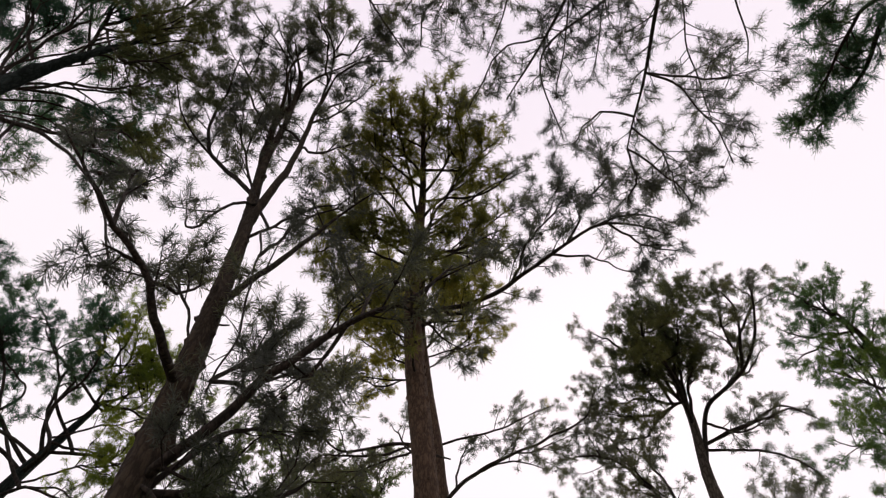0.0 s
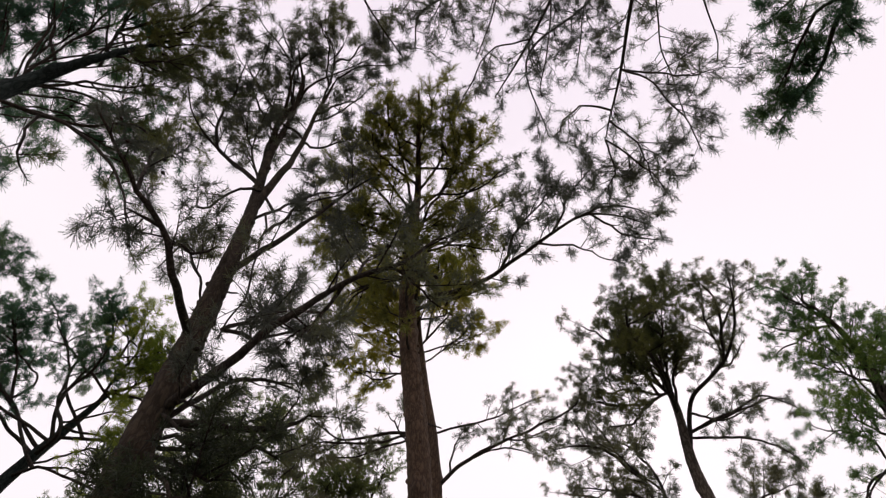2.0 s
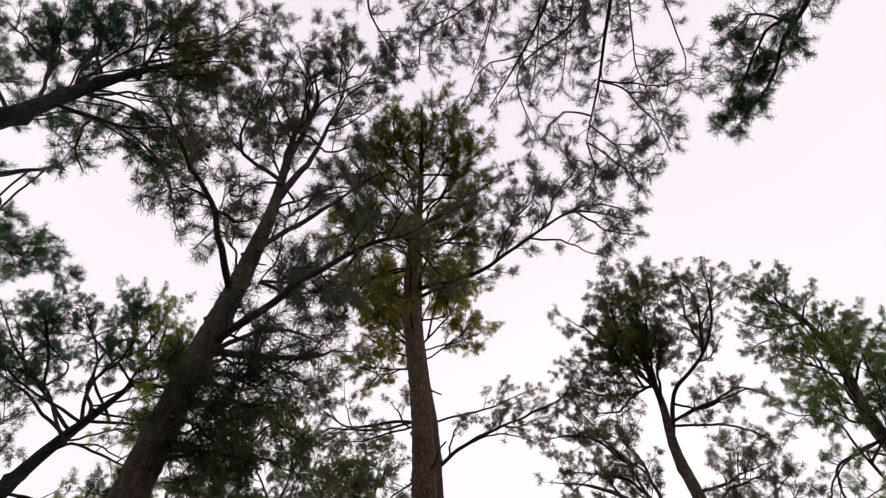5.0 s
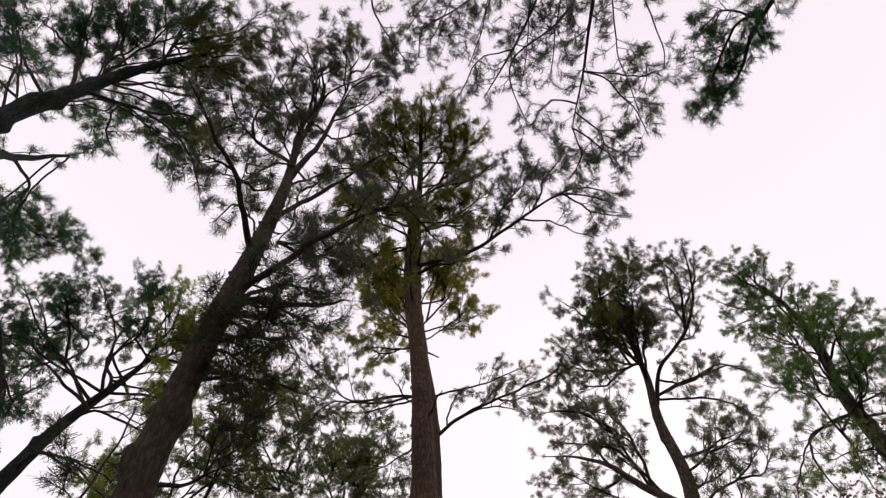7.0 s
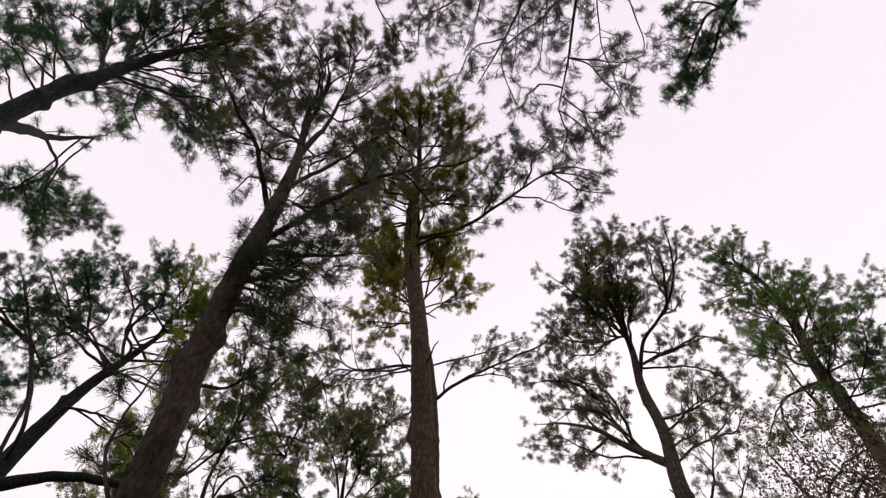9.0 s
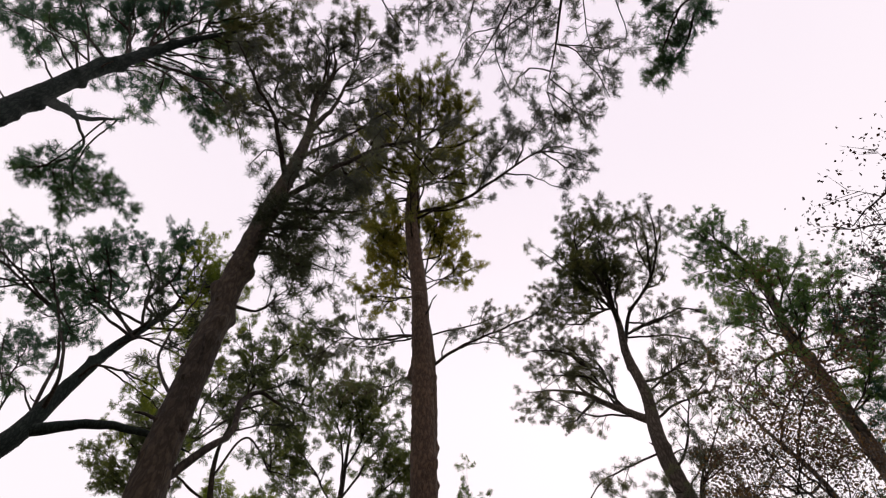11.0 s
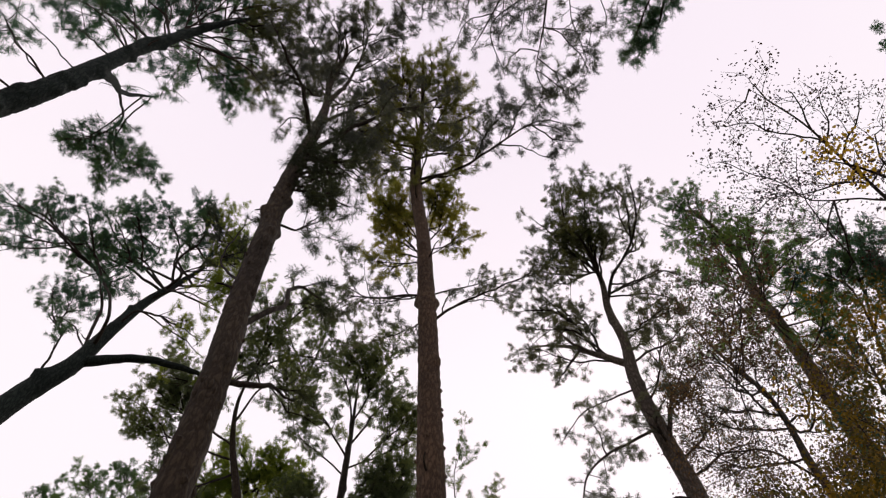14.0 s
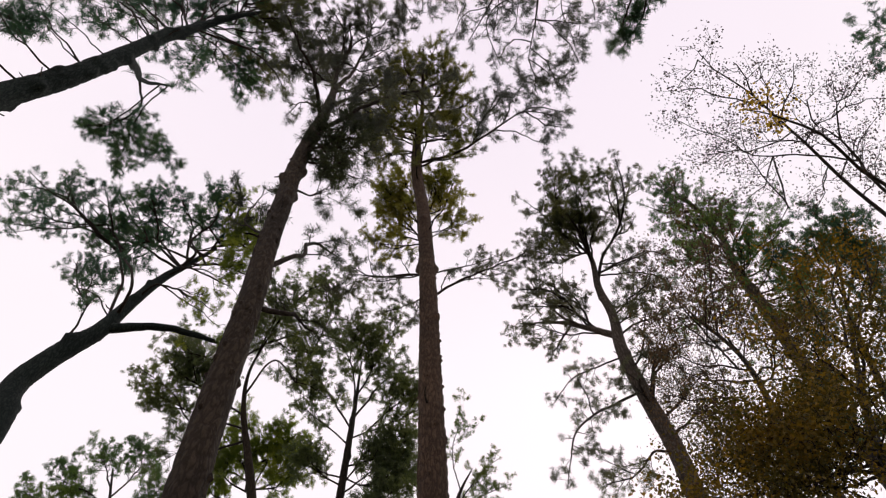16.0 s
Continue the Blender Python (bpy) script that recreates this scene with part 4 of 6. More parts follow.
bough(0.04, 0.65, 1.8, (9.55, 10.3, 18.9), (10.3, 9.9, 18.9), (11.0, 9.6, 19.0))
bough(0.04, 0.65, 1.8, (9.6, 10.4, 18.0), (10.1, 9.9, 17.8), (10.5, 9.6, 17.7))
bough(0.04, 0.65, 1.6, (9.6, 10.4, 17.6), (10.4, 10.0, 17.5), (11.1, 9.6, 17.6))
bough(0.04, 0.65, 2.0, (9.55, 10.3, 18.6), (10.4, 10.0, 18.3), (11.2, 9.8, 18.3))
bough(0.04, 0.65, 2.0, (9.6, 10.4, 17.2), (10.3, 10.0, 16.9), (11.0, 9.8, 17.0))
bough(0.04, 0.65, 1.8, (9.6, 10.4, 16.4), (9.9, 10.0, 16.3), (10.2, 9.8, 16.4))
make_tree("pine_tree", "slender leaning pine with fresh green crown", stem, boughs, 15, BARK_PALE, NEEDLE_FRESH, cones=20, full=1.35, girth=1.0, tuft=FAR, reach=1.05)

# stout dark pine with knotty bark and long drooping limbs
stem = [
    (-7.1, 2.7, 0.0, 0.265),
    (-6.96, 2.75, 5.57, 0.246),
    (-6.81, 2.8, 11.13, 0.23),
    (-6.79, 2.85, 11.91, 0.21),
    (-6.41, 2.9, 13.46, 0.19),
    (-6.2, 2.9, 15.44, 0.16),
    (-6.08, 2.9, 16.8, 0.14),
    (-5.85, 2.92, 17.7, 0.125),
    (-5.7, 2.95, 18.65, 0.11),
    (-5.25, 2.9, 19.52, 0.072),
    (-4.75, 2.9, 20.3, 0.036),
    (-4.4, 2.88, 20.65, 0.018),
    (-4.15, 2.85, 20.85, 0.006),
]
boughs.clear()
bough(0.17, 0.35, 0.35, (-6.2, 2.92, 15.3), (-6.9, 3.6, 16.96), (-7.6, 4.5, 19.1), (-7.54, 4.98, 20.67))
bough(0.05, 0.52, 3.2, (-7.25, 4.25, 18.4), (-8.2, 5.3, 19.5), (-8.8, 6.2, 19.9), (-8.5, 7.0, 20.1))
bough(0.04, 0.52, 3.2, (-8.2, 5.3, 19.5), (-9.3, 5.9, 19.8), (-10.1, 5.9, 19.8))
bough(0.04, 0.52, 3.2, (-8.6, 5.9, 19.8), (-9.2, 6.7, 20.2), (-9.8, 7.1, 20.3))
bough(0.022, 0.6, 1.2, (-6.1, 2.95, 17.5), (-5.7, 3.8, 19.6), (-5.5, 5.2, 20.4))
bough(0.022, 0.6, 1.2, (-6.05, 2.95, 18.4), (-5.3, 3.8, 19.9), (-4.75, 4.8, 20.7))
bough(0.028, 0.7, 1.1, (-6.0, 2.95, 19.0), (-5.2, 3.7, 20.6), (-4.9, 4.2, 21.7))
bough(0.035, 0.7, 1.1, (-6.0, 2.95, 18.7), (-5.3, 3.2, 19.5), (-4.7, 3.3, 19.6), (-4.2, 3.3, 20.2))
bough(0.018, 0.65, 1.0, (-6.1, 2.95, 17.2), (-6.1, 3.6, 19.2), (-6.7, 4.4, 21.2))
bough(0.018, 0.65, 1.0, (-6.1, 2.95, 17.8), (-7.2, 3.6, 20.2), (-8.4, 4.3, 21.9))
bough(0.035, 0.65, 1.0, (-6.2, 2.9, 16.4), (-7.8, 2.9, 19.7), (-9.2, 3.0, 22.1))
bough(0.028, 0.65, 1.0, (-6.25, 2.9, 15.8), (-8.6, 3.1, 19.5), (-10.6, 3.5, 22.2))
bough(0.022, 0.7, 1.1, (-6.05, 2.95, 18.4), (-6.4, 2.85, 20.9), (-6.6, 2.6, 21.9))
bough(0.022, 0.7, 1.1, (-6.0, 2.95, 19.2), (-5.4, 3.3, 20.9), (-4.8, 3.6, 22.2))
bough(0.035, 0.7, 1.1, (-6.05, 2.95, 17.9), (-6.8, 2.75, 20.2), (-7.4, 2.4, 21.4))
bough(0.035, 0.7, 1.1, (-6.0, 2.95, 19.3), (-5.5, 2.6, 20.7), (-5.0, 2.2, 21.6))
bough(0.035, 0.6, 1.2, (-6.0, 2.95, 18.8), (-5.4, 4.0, 20.5), (-4.75, 5.3, 21.2))
bough(0.022, 0.6, 1.2, (-6.0, 2.95, 18.1), (-5.4, 3.9, 19.3), (-4.75, 4.9, 19.9))
bough(0.022, 0.7, 1.1, (-6.0, 2.95, 19.5), (-4.7, 2.8, 20.5), (-3.7, 2.7, 20.8))
bough(0.022, 0.7, 1.1, (-6.0, 2.95, 18.6), (-5.8, 2.3, 20.3), (-5.7, 1.6, 21.3))
bough(0.03, 0.55, 1.0, (-6.27, 2.9, 13.8), (-6.78, 2.4, 14.07), (-7.86, 1.9, 15.35))
bough(0.03, 0.55, 1.0, (-6.47, 2.9, 13.18), (-6.92, 2.3, 13.07), (-7.32, 1.8, 13.36))
bough(0.03, 0.5, 1.0, (-5.99, 2.9, 16.37), (-6.87, 2.4, 17.27), (-8.13, 1.9, 18.03))
bough(0.03, 0.6, 1.2, (-5.86, 2.9, 16.68), (-6.74, 2.3, 18.3), (-8.18, 1.79, 20.73))
bough(0.03, 0.55, 1.0, (-6.74, 2.9, 12.43), (-7.22, 2.3, 12.61), (-7.43, 1.7, 13.94))
bough(0.02, 0.3, 0.3, (-6.5, 2.9, 14.65), (-7.91, 2.5, 16.53), (-9.24, 2.2, 17.99))
bough(0.02, 0.3, 0.3, (-6.54, 2.9, 13.91), (-7.4, 2.6, 15.01), (-8.91, 2.4, 17.14))
bough(0.04, 0.45, 0.7, (-5.79, 2.95, 18.07), (-4.78, 3.2, 17.85), (-3.65, 3.5, 16.65), (-3.22, 3.7, 15.74))
bough(0.03, 0.5, 1.2, (-5.2, 3.0, 17.74), (-5.08, 3.3, 17.22), (-4.94, 3.6, 17.0))
bough(0.04, 0.45, 0.7, (-5.6, 2.95, 17.98), (-4.79, 3.3, 18.05), (-4.36, 3.6, 18.87), (-3.85, 3.9, 18.37))
bough(0.05, 0.35, 0.5, (-6.04, 2.9, 17.46), (-7.53, 2.6, 19.51), (-8.86, 2.1, 21.66))
bough(0.05, 0.35, 0.5, (-5.98, 2.9, 17.82), (-6.67, 2.6, 20.06), (-7.13, 2.01, 21.87))
bough(0.04, 0.6, 1.3, (-7.53, 2.6, 19.51), (-8.02, 2.4, 20.1), (-8.06, 2.2, 19.54))
bough(0.04, 0.6, 1.3, (-6.48, 2.6, 19.53), (-7.15, 2.4, 20.12), (-7.74, 2.18, 20.73))
bough(0.04, 0.6, 1.2, (-5.47, 2.99, 20.63), (-5.21, 2.52, 21.51), (-4.67, 2.01, 21.99))
bough(0.04, 0.6, 1.2, (-5.27, 2.91, 21.11), (-4.3, 2.66, 21.63), (-3.61, 2.31, 22.04))
bough(0.04, 0.6, 1.2, (-5.66, 2.95, 19.7), (-6.32, 2.44, 21.02), (-6.73, 1.8, 22.05))
bough(0.03, 0.6, 1.2, (-6.31, 2.9, 17.13), (-6.65, 2.5, 17.31), (-7.61, 2.2, 18.46))
bough(0.03, 0.6, 1.5, (-5.57, 2.88, 20.98), (-5.07, 2.49, 21.52), (-4.49, 2.15, 21.86))
bough(0.03, 0.6, 1.5, (-5.4, 2.86, 21.09), (-4.45, 2.82, 20.74), (-3.86, 2.63, 21.22))
bough(0.03, 0.6, 1.5, (-5.78, 2.92, 20.73), (-5.52, 2.46, 21.34), (-5.58, 2.03, 21.75))
bough(0.03, 0.6, 1.3, (-5.34, 2.83, 21.2), (-4.22, 2.95, 19.71), (-3.73, 2.95, 20.26))
bough(0.03, 0.5, 1.8, (-7.4, 4.7, 19.8), (-8.89, 5.6, 19.24), (-10.33, 6.0, 19.89))
bough(0.03, 0.5, 1.8, (-7.45, 4.9, 20.2), (-8.0, 5.6, 18.51), (-7.79, 6.0, 18.13))
bough(0.03, 0.55, 1.8, (-6.17, 2.9, 18.87), (-6.6, 2.6, 20.17), (-7.32, 2.27, 21.36))
bough(0.03, 0.55, 1.8, (-5.99, 2.9, 19.19), (-6.21, 2.59, 20.57), (-6.38, 2.2, 21.56))
bough(0.03, 0.55, 1.8, (-5.76, 2.95, 20.44), (-5.24, 2.65, 21.32), (-4.7, 2.42, 21.68))
bough(0.03, 0.55, 1.6, (-6.16, 3.0, 20.18), (-6.11, 2.85, 20.87), (-5.76, 2.67, 21.22))
bough(0.03, 0.55, 1.6, (-5.64, 2.95, 20.86), (-5.21, 2.98, 21.18), (-4.79, 2.84, 21.73))
bough(0.025, 0.5, 1.6, (-5.25, 2.9, 19.52), (-5.0, 2.75, 20.0), (-4.75, 2.6, 20.3))
bough(0.025, 0.5, 1.6, (-5.0, 2.9, 19.9), (-4.75, 3.05, 20.1), (-4.45, 3.15, 20.2))
bough(0.02, 0.5, 1.6, (-4.75, 2.9, 20.3), (-4.35, 2.75, 20.7), (-3.9, 2.6, 21.0))
bough(0.02, 0.5, 1.6, (-4.6, 2.9, 20.45), (-4.1, 2.95, 20.7), (-3.7, 3.0, 20.9))
stout = make_tree("pine_tree", "stout dark pine with knotty bark and long drooping limbs", stem, boughs, 16, BARK_TEAL, NEEDLE_COOL, flakes=60, cones=40, full=1.22, bare=0.44, stubs=5, knots=44, girth=0.95, plates=True, tuft=dict(count=50, width=0.0072), second=(lambda p: p[0] > -4.9, NEEDLE_SHADE))
dead_twig(stout, (-7.56, 4.99, 20.7), (-7.39, 4.78, 20.81), (-7.23, 4.62, 20.9))
dead_twig(stout, (-7.5, 4.95, 20.7), (-7.19, 4.83, 20.78), (-6.87, 4.78, 20.81))
dead_twig(stout, (-7.19, 4.83, 20.78), (-6.97, 4.99, 20.7), (-6.74, 5.16, 20.6))
dead_twig(stout, (-7.3, 4.0, 18.0), (-7.0, 4.1, 18.3), (-6.8, 4.3, 18.5))
dead_twig(stout, (-7.2, 3.9, 17.6), (-7.6, 3.9, 17.9), (-7.9, 4.05, 18.3))

# forked dark pine with spreading curved limbs
stem = [
    (-8.6, 8.3, 0.0, 0.23),
    (-8.2, 8.35, 5.33, 0.214),
    (-7.79, 8.4, 10.67, 0.2),
    (-8.05, 8.45, 11.42, 0.2),
    (-7.95, 8.6, 12.54, 0.19),
    (-7.56, 8.8, 13.83, 0.16),
    (-7.51, 9.0, 15.14, 0.13),
    (-7.44, 9.4, 17.18, 0.1),
    (-7.19, 9.8, 18.79, 0.07),
    (-6.93, 10.0, 19.92, 0.04),
]
boughs.clear()
bough(0.18, 0.5, 0.9, (-7.42, 8.8, 13.96), (-6.62, 9.1, 14.39), (-5.43, 9.6, 14.63), (-4.76, 10.0, 14.48))
bough(0.07, 0.6, 0.8, (-7.15, 8.4, 14.58), (-8.56, 8.7, 17.38), (-9.78, 8.8, 19.19), (-11.2, 8.44, 20.7))
bough(0.06, 0.65, 1.5, (-7.29, 9.4, 17.88), (-8.61, 9.5, 18.95), (-9.85, 9.6, 19.86), (-10.86, 9.38, 20.58))
bough(0.06, 0.65, 1.5, (-7.34, 9.5, 18.15), (-8.55, 9.4, 19.26), (-9.71, 9.0, 20.48), (-10.13, 8.48, 21.06))
bough(0.05, 0.65, 1.5, (-8.31, 9.4, 19.18), (-8.71, 9.1, 20.17), (-9.12, 8.48, 21.06))
bough(0.06, 0.65, 1.5, (-7.29, 9.5, 18.39), (-7.33, 9.3, 18.98), (-6.8, 9.0, 19.67), (-6.72, 8.62, 20.76))
bough(0.05, 0.65, 1.5, (-7.23, 9.6, 18.58), (-7.53, 9.2, 19.83), (-8.06, 8.56, 20.92))
bough(0.05, 0.65, 1.5, (-7.04, 9.8, 19.49), (-6.57, 9.5, 20.27), (-6.2, 8.92, 20.97))
bough(0.05, 0.65, 1.4, (-6.99, 9.8, 19.72), (-6.3, 9.9, 20.1), (-5.77, 9.82, 20.74))
bough(0.05, 0.6, 1.2, (-6.91, 9.2, 17.32), (-5.92, 9.5, 17.14), (-5.53, 9.6, 16.99))
bough(0.05, 0.6, 1.2, (-7.02, 9.6, 18.52), (-5.97, 9.7, 18.25), (-5.26, 9.8, 17.85))
bough(0.05, 0.6, 1.1, (-6.99, 8.8, 15.82), (-6.17, 9.2, 15.84), (-5.63, 9.4, 15.61))
bough(0.06, 0.6, 1.4, (-7.65, 8.8, 14.18), (-8.37, 9.0, 16.83), (-9.4, 9.2, 18.6), (-10.3, 8.9, 19.4))
bough(0.05, 0.6, 1.1, (-9.0, 9.1, 18.0), (-9.6, 8.4, 19.2), (-9.8, 7.7, 19.7))
bough(0.05, 0.6, 1.0, (-9.3, 9.2, 18.6), (-10.3, 7.6, 18.3), (-10.7, 6.6, 17.9))
bough(0.05, 0.6, 1.0, (-9.2, 9.1, 18.4), (-10.88, 7.93, 19.2), (-11.82, 7.1, 18.7))
bough(0.05, 0.6, 1.0, (-9.0, 9.0, 18.2), (-10.94, 8.76, 19.2), (-12.05, 8.56, 18.6))
bough(0.04, 0.5, 1.2, (-7.89, 8.7, 12.88), (-8.38, 8.8, 14.88), (-9.1, 8.9, 15.8))
bough(0.07, 0.5, 1.0, (-6.85, 9.2, 17.97), (-7.33, 9.3, 19.13), (-6.89, 9.3, 20.1), (-6.16, 9.3, 20.33))
bough(0.04, 0.65, 1.7, (-6.89, 9.3, 20.1), (-7.01, 8.91, 20.97), (-7.19, 8.34, 21.37))
bough(0.04, 0.65, 1.7, (-7.2, 9.3, 19.87), (-8.08, 8.98, 20.83), (-8.44, 8.34, 21.37))
bough(0.04, 0.65, 1.7, (-6.69, 9.4, 20.24), (-6.5, 9.09, 21.0), (-6.23, 8.74, 21.23))
bough(0.05, 0.6, 1.4, (-7.04, 9.1, 17.68), (-8.51, 9.2, 18.9), (-9.73, 9.2, 19.73), (-10.52, 9.2, 19.72))
bough(0.04, 0.65, 1.5, (-8.51, 9.2, 18.9), (-9.23, 9.0, 20.12), (-9.8, 8.68, 20.85))
bough(0.04, 0.65, 1.5, (-7.96, 9.2, 19.31), (-8.82, 9.0, 20.36), (-9.17, 8.6, 21.0))
bough(0.04, 0.5, 1.2, (-6.84, 9.3, 18.18), (-6.28, 9.4, 18.21), (-5.72, 9.5, 17.97))
bough(0.03, 0.5, 1.2, (-6.8, 9.1, 17.19), (-6.24, 9.3, 17.33), (-5.69, 9.4, 17.04))
bough(0.04, 0.6, 1.3, (-8.52, 8.8, 18.03), (-8.36, 8.8, 17.34), (-8.0, 8.7, 16.6))
bough(0.05, 0.5, 1.2, (-6.77, 9.6, 18.5), (-7.59, 9.4, 20.04), (-7.11, 9.26, 20.67), (-6.47, 9.3, 20.22))
bough(0.05, 0.5, 1.2, (-6.87, 9.4, 17.62), (-8.74, 9.2, 19.34), (-10.75, 9.0, 19.95))
bough(0.03, 0.4, 0.9, (-7.67, 8.8, 14.48), (-8.23, 8.7, 15.15), (-9.04, 8.6, 15.55))
bough(0.03, 0.5, 1.1, (-6.96, 9.0, 15.58), (-6.24, 9.2, 15.64), (-5.18, 9.3, 14.74))
bough(0.04, 0.6, 1.8, (-6.48, 9.5, 19.29), (-6.14, 9.6, 20.51), (-5.87, 9.46, 21.04))
bough(0.04, 0.6, 1.6, (-6.44, 9.5, 19.19), (-5.96, 9.6, 19.42), (-5.78, 9.7, 20.19))
bough(0.04, 0.6, 1.8, (-6.77, 9.5, 19.79), (-6.31, 9.6, 20.28), (-5.71, 9.7, 20.5))
bough(0.04, 0.6, 1.6, (-6.61, 9.4, 19.32), (-5.81, 9.5, 19.18), (-5.17, 9.6, 18.95))
bough(0.03, 0.6, 1.6, (-6.9, 9.4, 18.4), (-6.2, 9.5, 18.9), (-5.6, 9.6, 19.2))
bough(0.03, 0.6, 1.6, (-6.9, 9.3, 17.6), (-6.1, 9.4, 17.9), (-5.4, 9.5, 18.1))
bough(0.03, 0.6, 1.6, (-7.0, 9.4, 19.0), (-6.4, 9.5, 19.5), (-5.9, 9.6, 19.8))
bough(0.04, 0.6, 1.3, (-10.3, 8.9, 19.4), (-11.4, 8.8, 19.4), (-12.6, 8.8, 20.0))
bough(0.04, 0.6, 1.3, (-10.75, 9.0, 19.95), (-11.8, 8.8, 20.3), (-12.9, 8.7, 20.8))
bough(0.04, 0.6, 1.2, (-9.78, 8.8, 19.19), (-11.3, 8.8, 18.9), (-12.5, 8.8, 19.2))
bough(0.03, 0.55, 1.5, (-8.38, 8.8, 14.88), (-8.7, 8.8, 15.8), (-8.85, 8.8, 16.7))
bough(0.03, 0.55, 1.5, (-8.7, 8.85, 15.3), (-9.3, 8.8, 16.3), (-9.6, 8.8, 17.2))
# crown past x = -6.6 is coloured as if lit by the sun
make_tree("pine_tree", "forked dark pine with spreading curved limbs", stem, boughs, 17, BARK_TEAL, NEEDLE_COOL, cones=60, full=1.18, girth=1.15, bare=0.4, stubs=4, knots=24, tuft=FAR, second=(lambda p: p[0] > -6.6, NEEDLE_LIT))

# pine whose thin drooping sprays hang down
stem = [
    (2.6, -3.4, 0.0, 0.24),
    (2.6, -3.3, 10.0, 0.2),
    (2.7, -3.1, 17.0, 0.14),
    (2.75, -2.9, 21.5, 0.07),
    (2.8, -2.8, 23.5, 0.03),
]
boughs.clear()
bough(0.06, 0.55, 1.0, (2.7, -3.0, 18.8), (2.85, -0.8, 19.1), (2.61, 1.91, 18.9), (2.52, 2.74, 18.65), (2.42, 3.63, 18.4))
bough(0.022, 0.5, 1.2, (2.42, 3.59, 18.4), (2.9, 3.93, 18.2), (3.29, 4.32, 18.0))
bough(0.025, 0.5, 1.0, (2.51, 2.76, 18.6), (2.93, 2.83, 18.3), (3.59, 3.62, 17.9))
bough(0.025, 0.5, 1.0, (2.42, 3.2, 18.5), (1.99, 3.2, 18.5), (1.66, 3.63, 18.4))
bough(0.045, 0.5, 1.0, (2.7, -2.9, 20.0), (2.2, -0.5, 20.2), (1.68, 2.17, 20.0), (1.25, 2.97, 19.8), (0.95, 3.52, 19.7))
bough(0.022, 0.5, 1.0, (1.47, 2.6, 19.9), (0.92, 2.73, 19.8), (0.38, 3.56, 19.6))
bough(0.04, 0.5, 1.0, (2.7, -2.9, 20.5), (3.0, -0.4, 20.4), (2.27, 2.21, 20.2), (1.43, 2.95, 20.0), (1.82, 4.09, 19.6))
bough(0.022, 0.5, 1.1, (2.9, -0.3, 20.4), (3.31, 2.17, 20.0), (3.42, 2.9, 19.6), (3.77, 3.65, 19.2))
bough(0.022, 0.35, 0.4, (2.95, -0.3, 20.4), (4.01, 2.17, 20.0), (4.19, 2.57, 19.8), (4.19, 2.9, 19.6))
bough(0.028, 0.5, 1.0, (2.2, -0.5, 20.2), (0.45, 1.95, 20.4), (-0.27, 2.45, 20.2), (-0.31, 2.79, 20.0))
bough(0.028, 0.5, 1.0, (2.0, -0.5, 20.2), (-1.18, 2.15, 20.6), (-0.86, 2.58, 20.4), (-0.53, 3.01, 20.2))
bough(0.025, 0.6, 0.85, (2.2, -0.5, 20.2), (1.3, 1.2, 20.3), (0.6, 3.0, 20.0))
bough(0.025, 0.6, 0.85, (2.2, -0.5, 20.2), (1.2, 1.0, 20.7), (0.9, 2.5, 20.9))
bough(0.025, 0.6, 0.85, (2.3, -0.4, 20.2), (1.8, 1.5, 20.0), (1.55, 3.2, 19.4))
bough(0.025, 0.6, 1.3, (2.4, -0.4, 20.2), (2.3, 1.5, 20.2), (2.2, 3.1, 20.0))
bough(0.025, 0.6, 1.3, (2.2, -0.5, 20.2), (0.6, 0.9, 20.4), (-0.55, 2.3, 19.9))
bough(0.025, 0.6, 1.3, (2.2, -0.5, 20.3), (0.7, 1.2, 21.2), (-0.1, 2.8, 21.6))
bough(0.022, 0.6, 1.5, (2.42, 3.59, 18.4), (2.6, 4.1, 18.5), (2.6, 4.6, 18.6))
bough(0.022, 0.6, 1.5, (2.44, 3.43, 18.5), (3.0, 3.9, 18.4), (3.2, 4.4, 18.4))
bough(0.022, 0.6, 1.3, (2.52, 2.74, 18.65), (3.4, 2.8, 18.6), (3.8, 2.9, 19.1))
make_tree("pine_tree", "pine whose thin drooping sprays hang down", stem, boughs, 18, BARK_DARK, NEEDLE_DULL, cones=60, droop=0.45, full=2.1, tuft=dict(count=50, length=0.115, width=0.005, blunt=0.3))

# pine with one dense bluish green bough
stem = [
    (6.6, -2.2, 0.0, 0.22),
    (6.5, -2.1, 10.0, 0.18),
    (6.4, -2.0, 17.0, 0.12),
    (6.4, -1.9, 21.0, 0.05),
    (6.4, -1.9, 22.5, 0.02),
]
boughs.clear()
bough(0.07, 0.45, 1.5, (6.4, -2.0, 18.6), (5.67, 1.41, 18.9), (5.23, 2.1, 18.6), (5.03, 2.8, 18.4), (4.67, 3.35, 18.3))
bough(0.04, 0.4, 1.7, (5.48, 1.76, 18.8), (4.95, 1.97, 18.6), (4.68, 2.58, 18.4), (4.6, 3.2, 18.3))
bough(0.03, 0.4, 1.3, (5.21, 1.76, 18.8), (4.7, 1.74, 18.7), (4.4, 2.04, 18.6))
make_tree("pine_tree", "pine with one dense bluish green bough", stem, boughs, 19, BARK_DARK, NEEDLE_COOL, full=3.4, tuft=dict(length=0.125, count=64, width=0.0066))

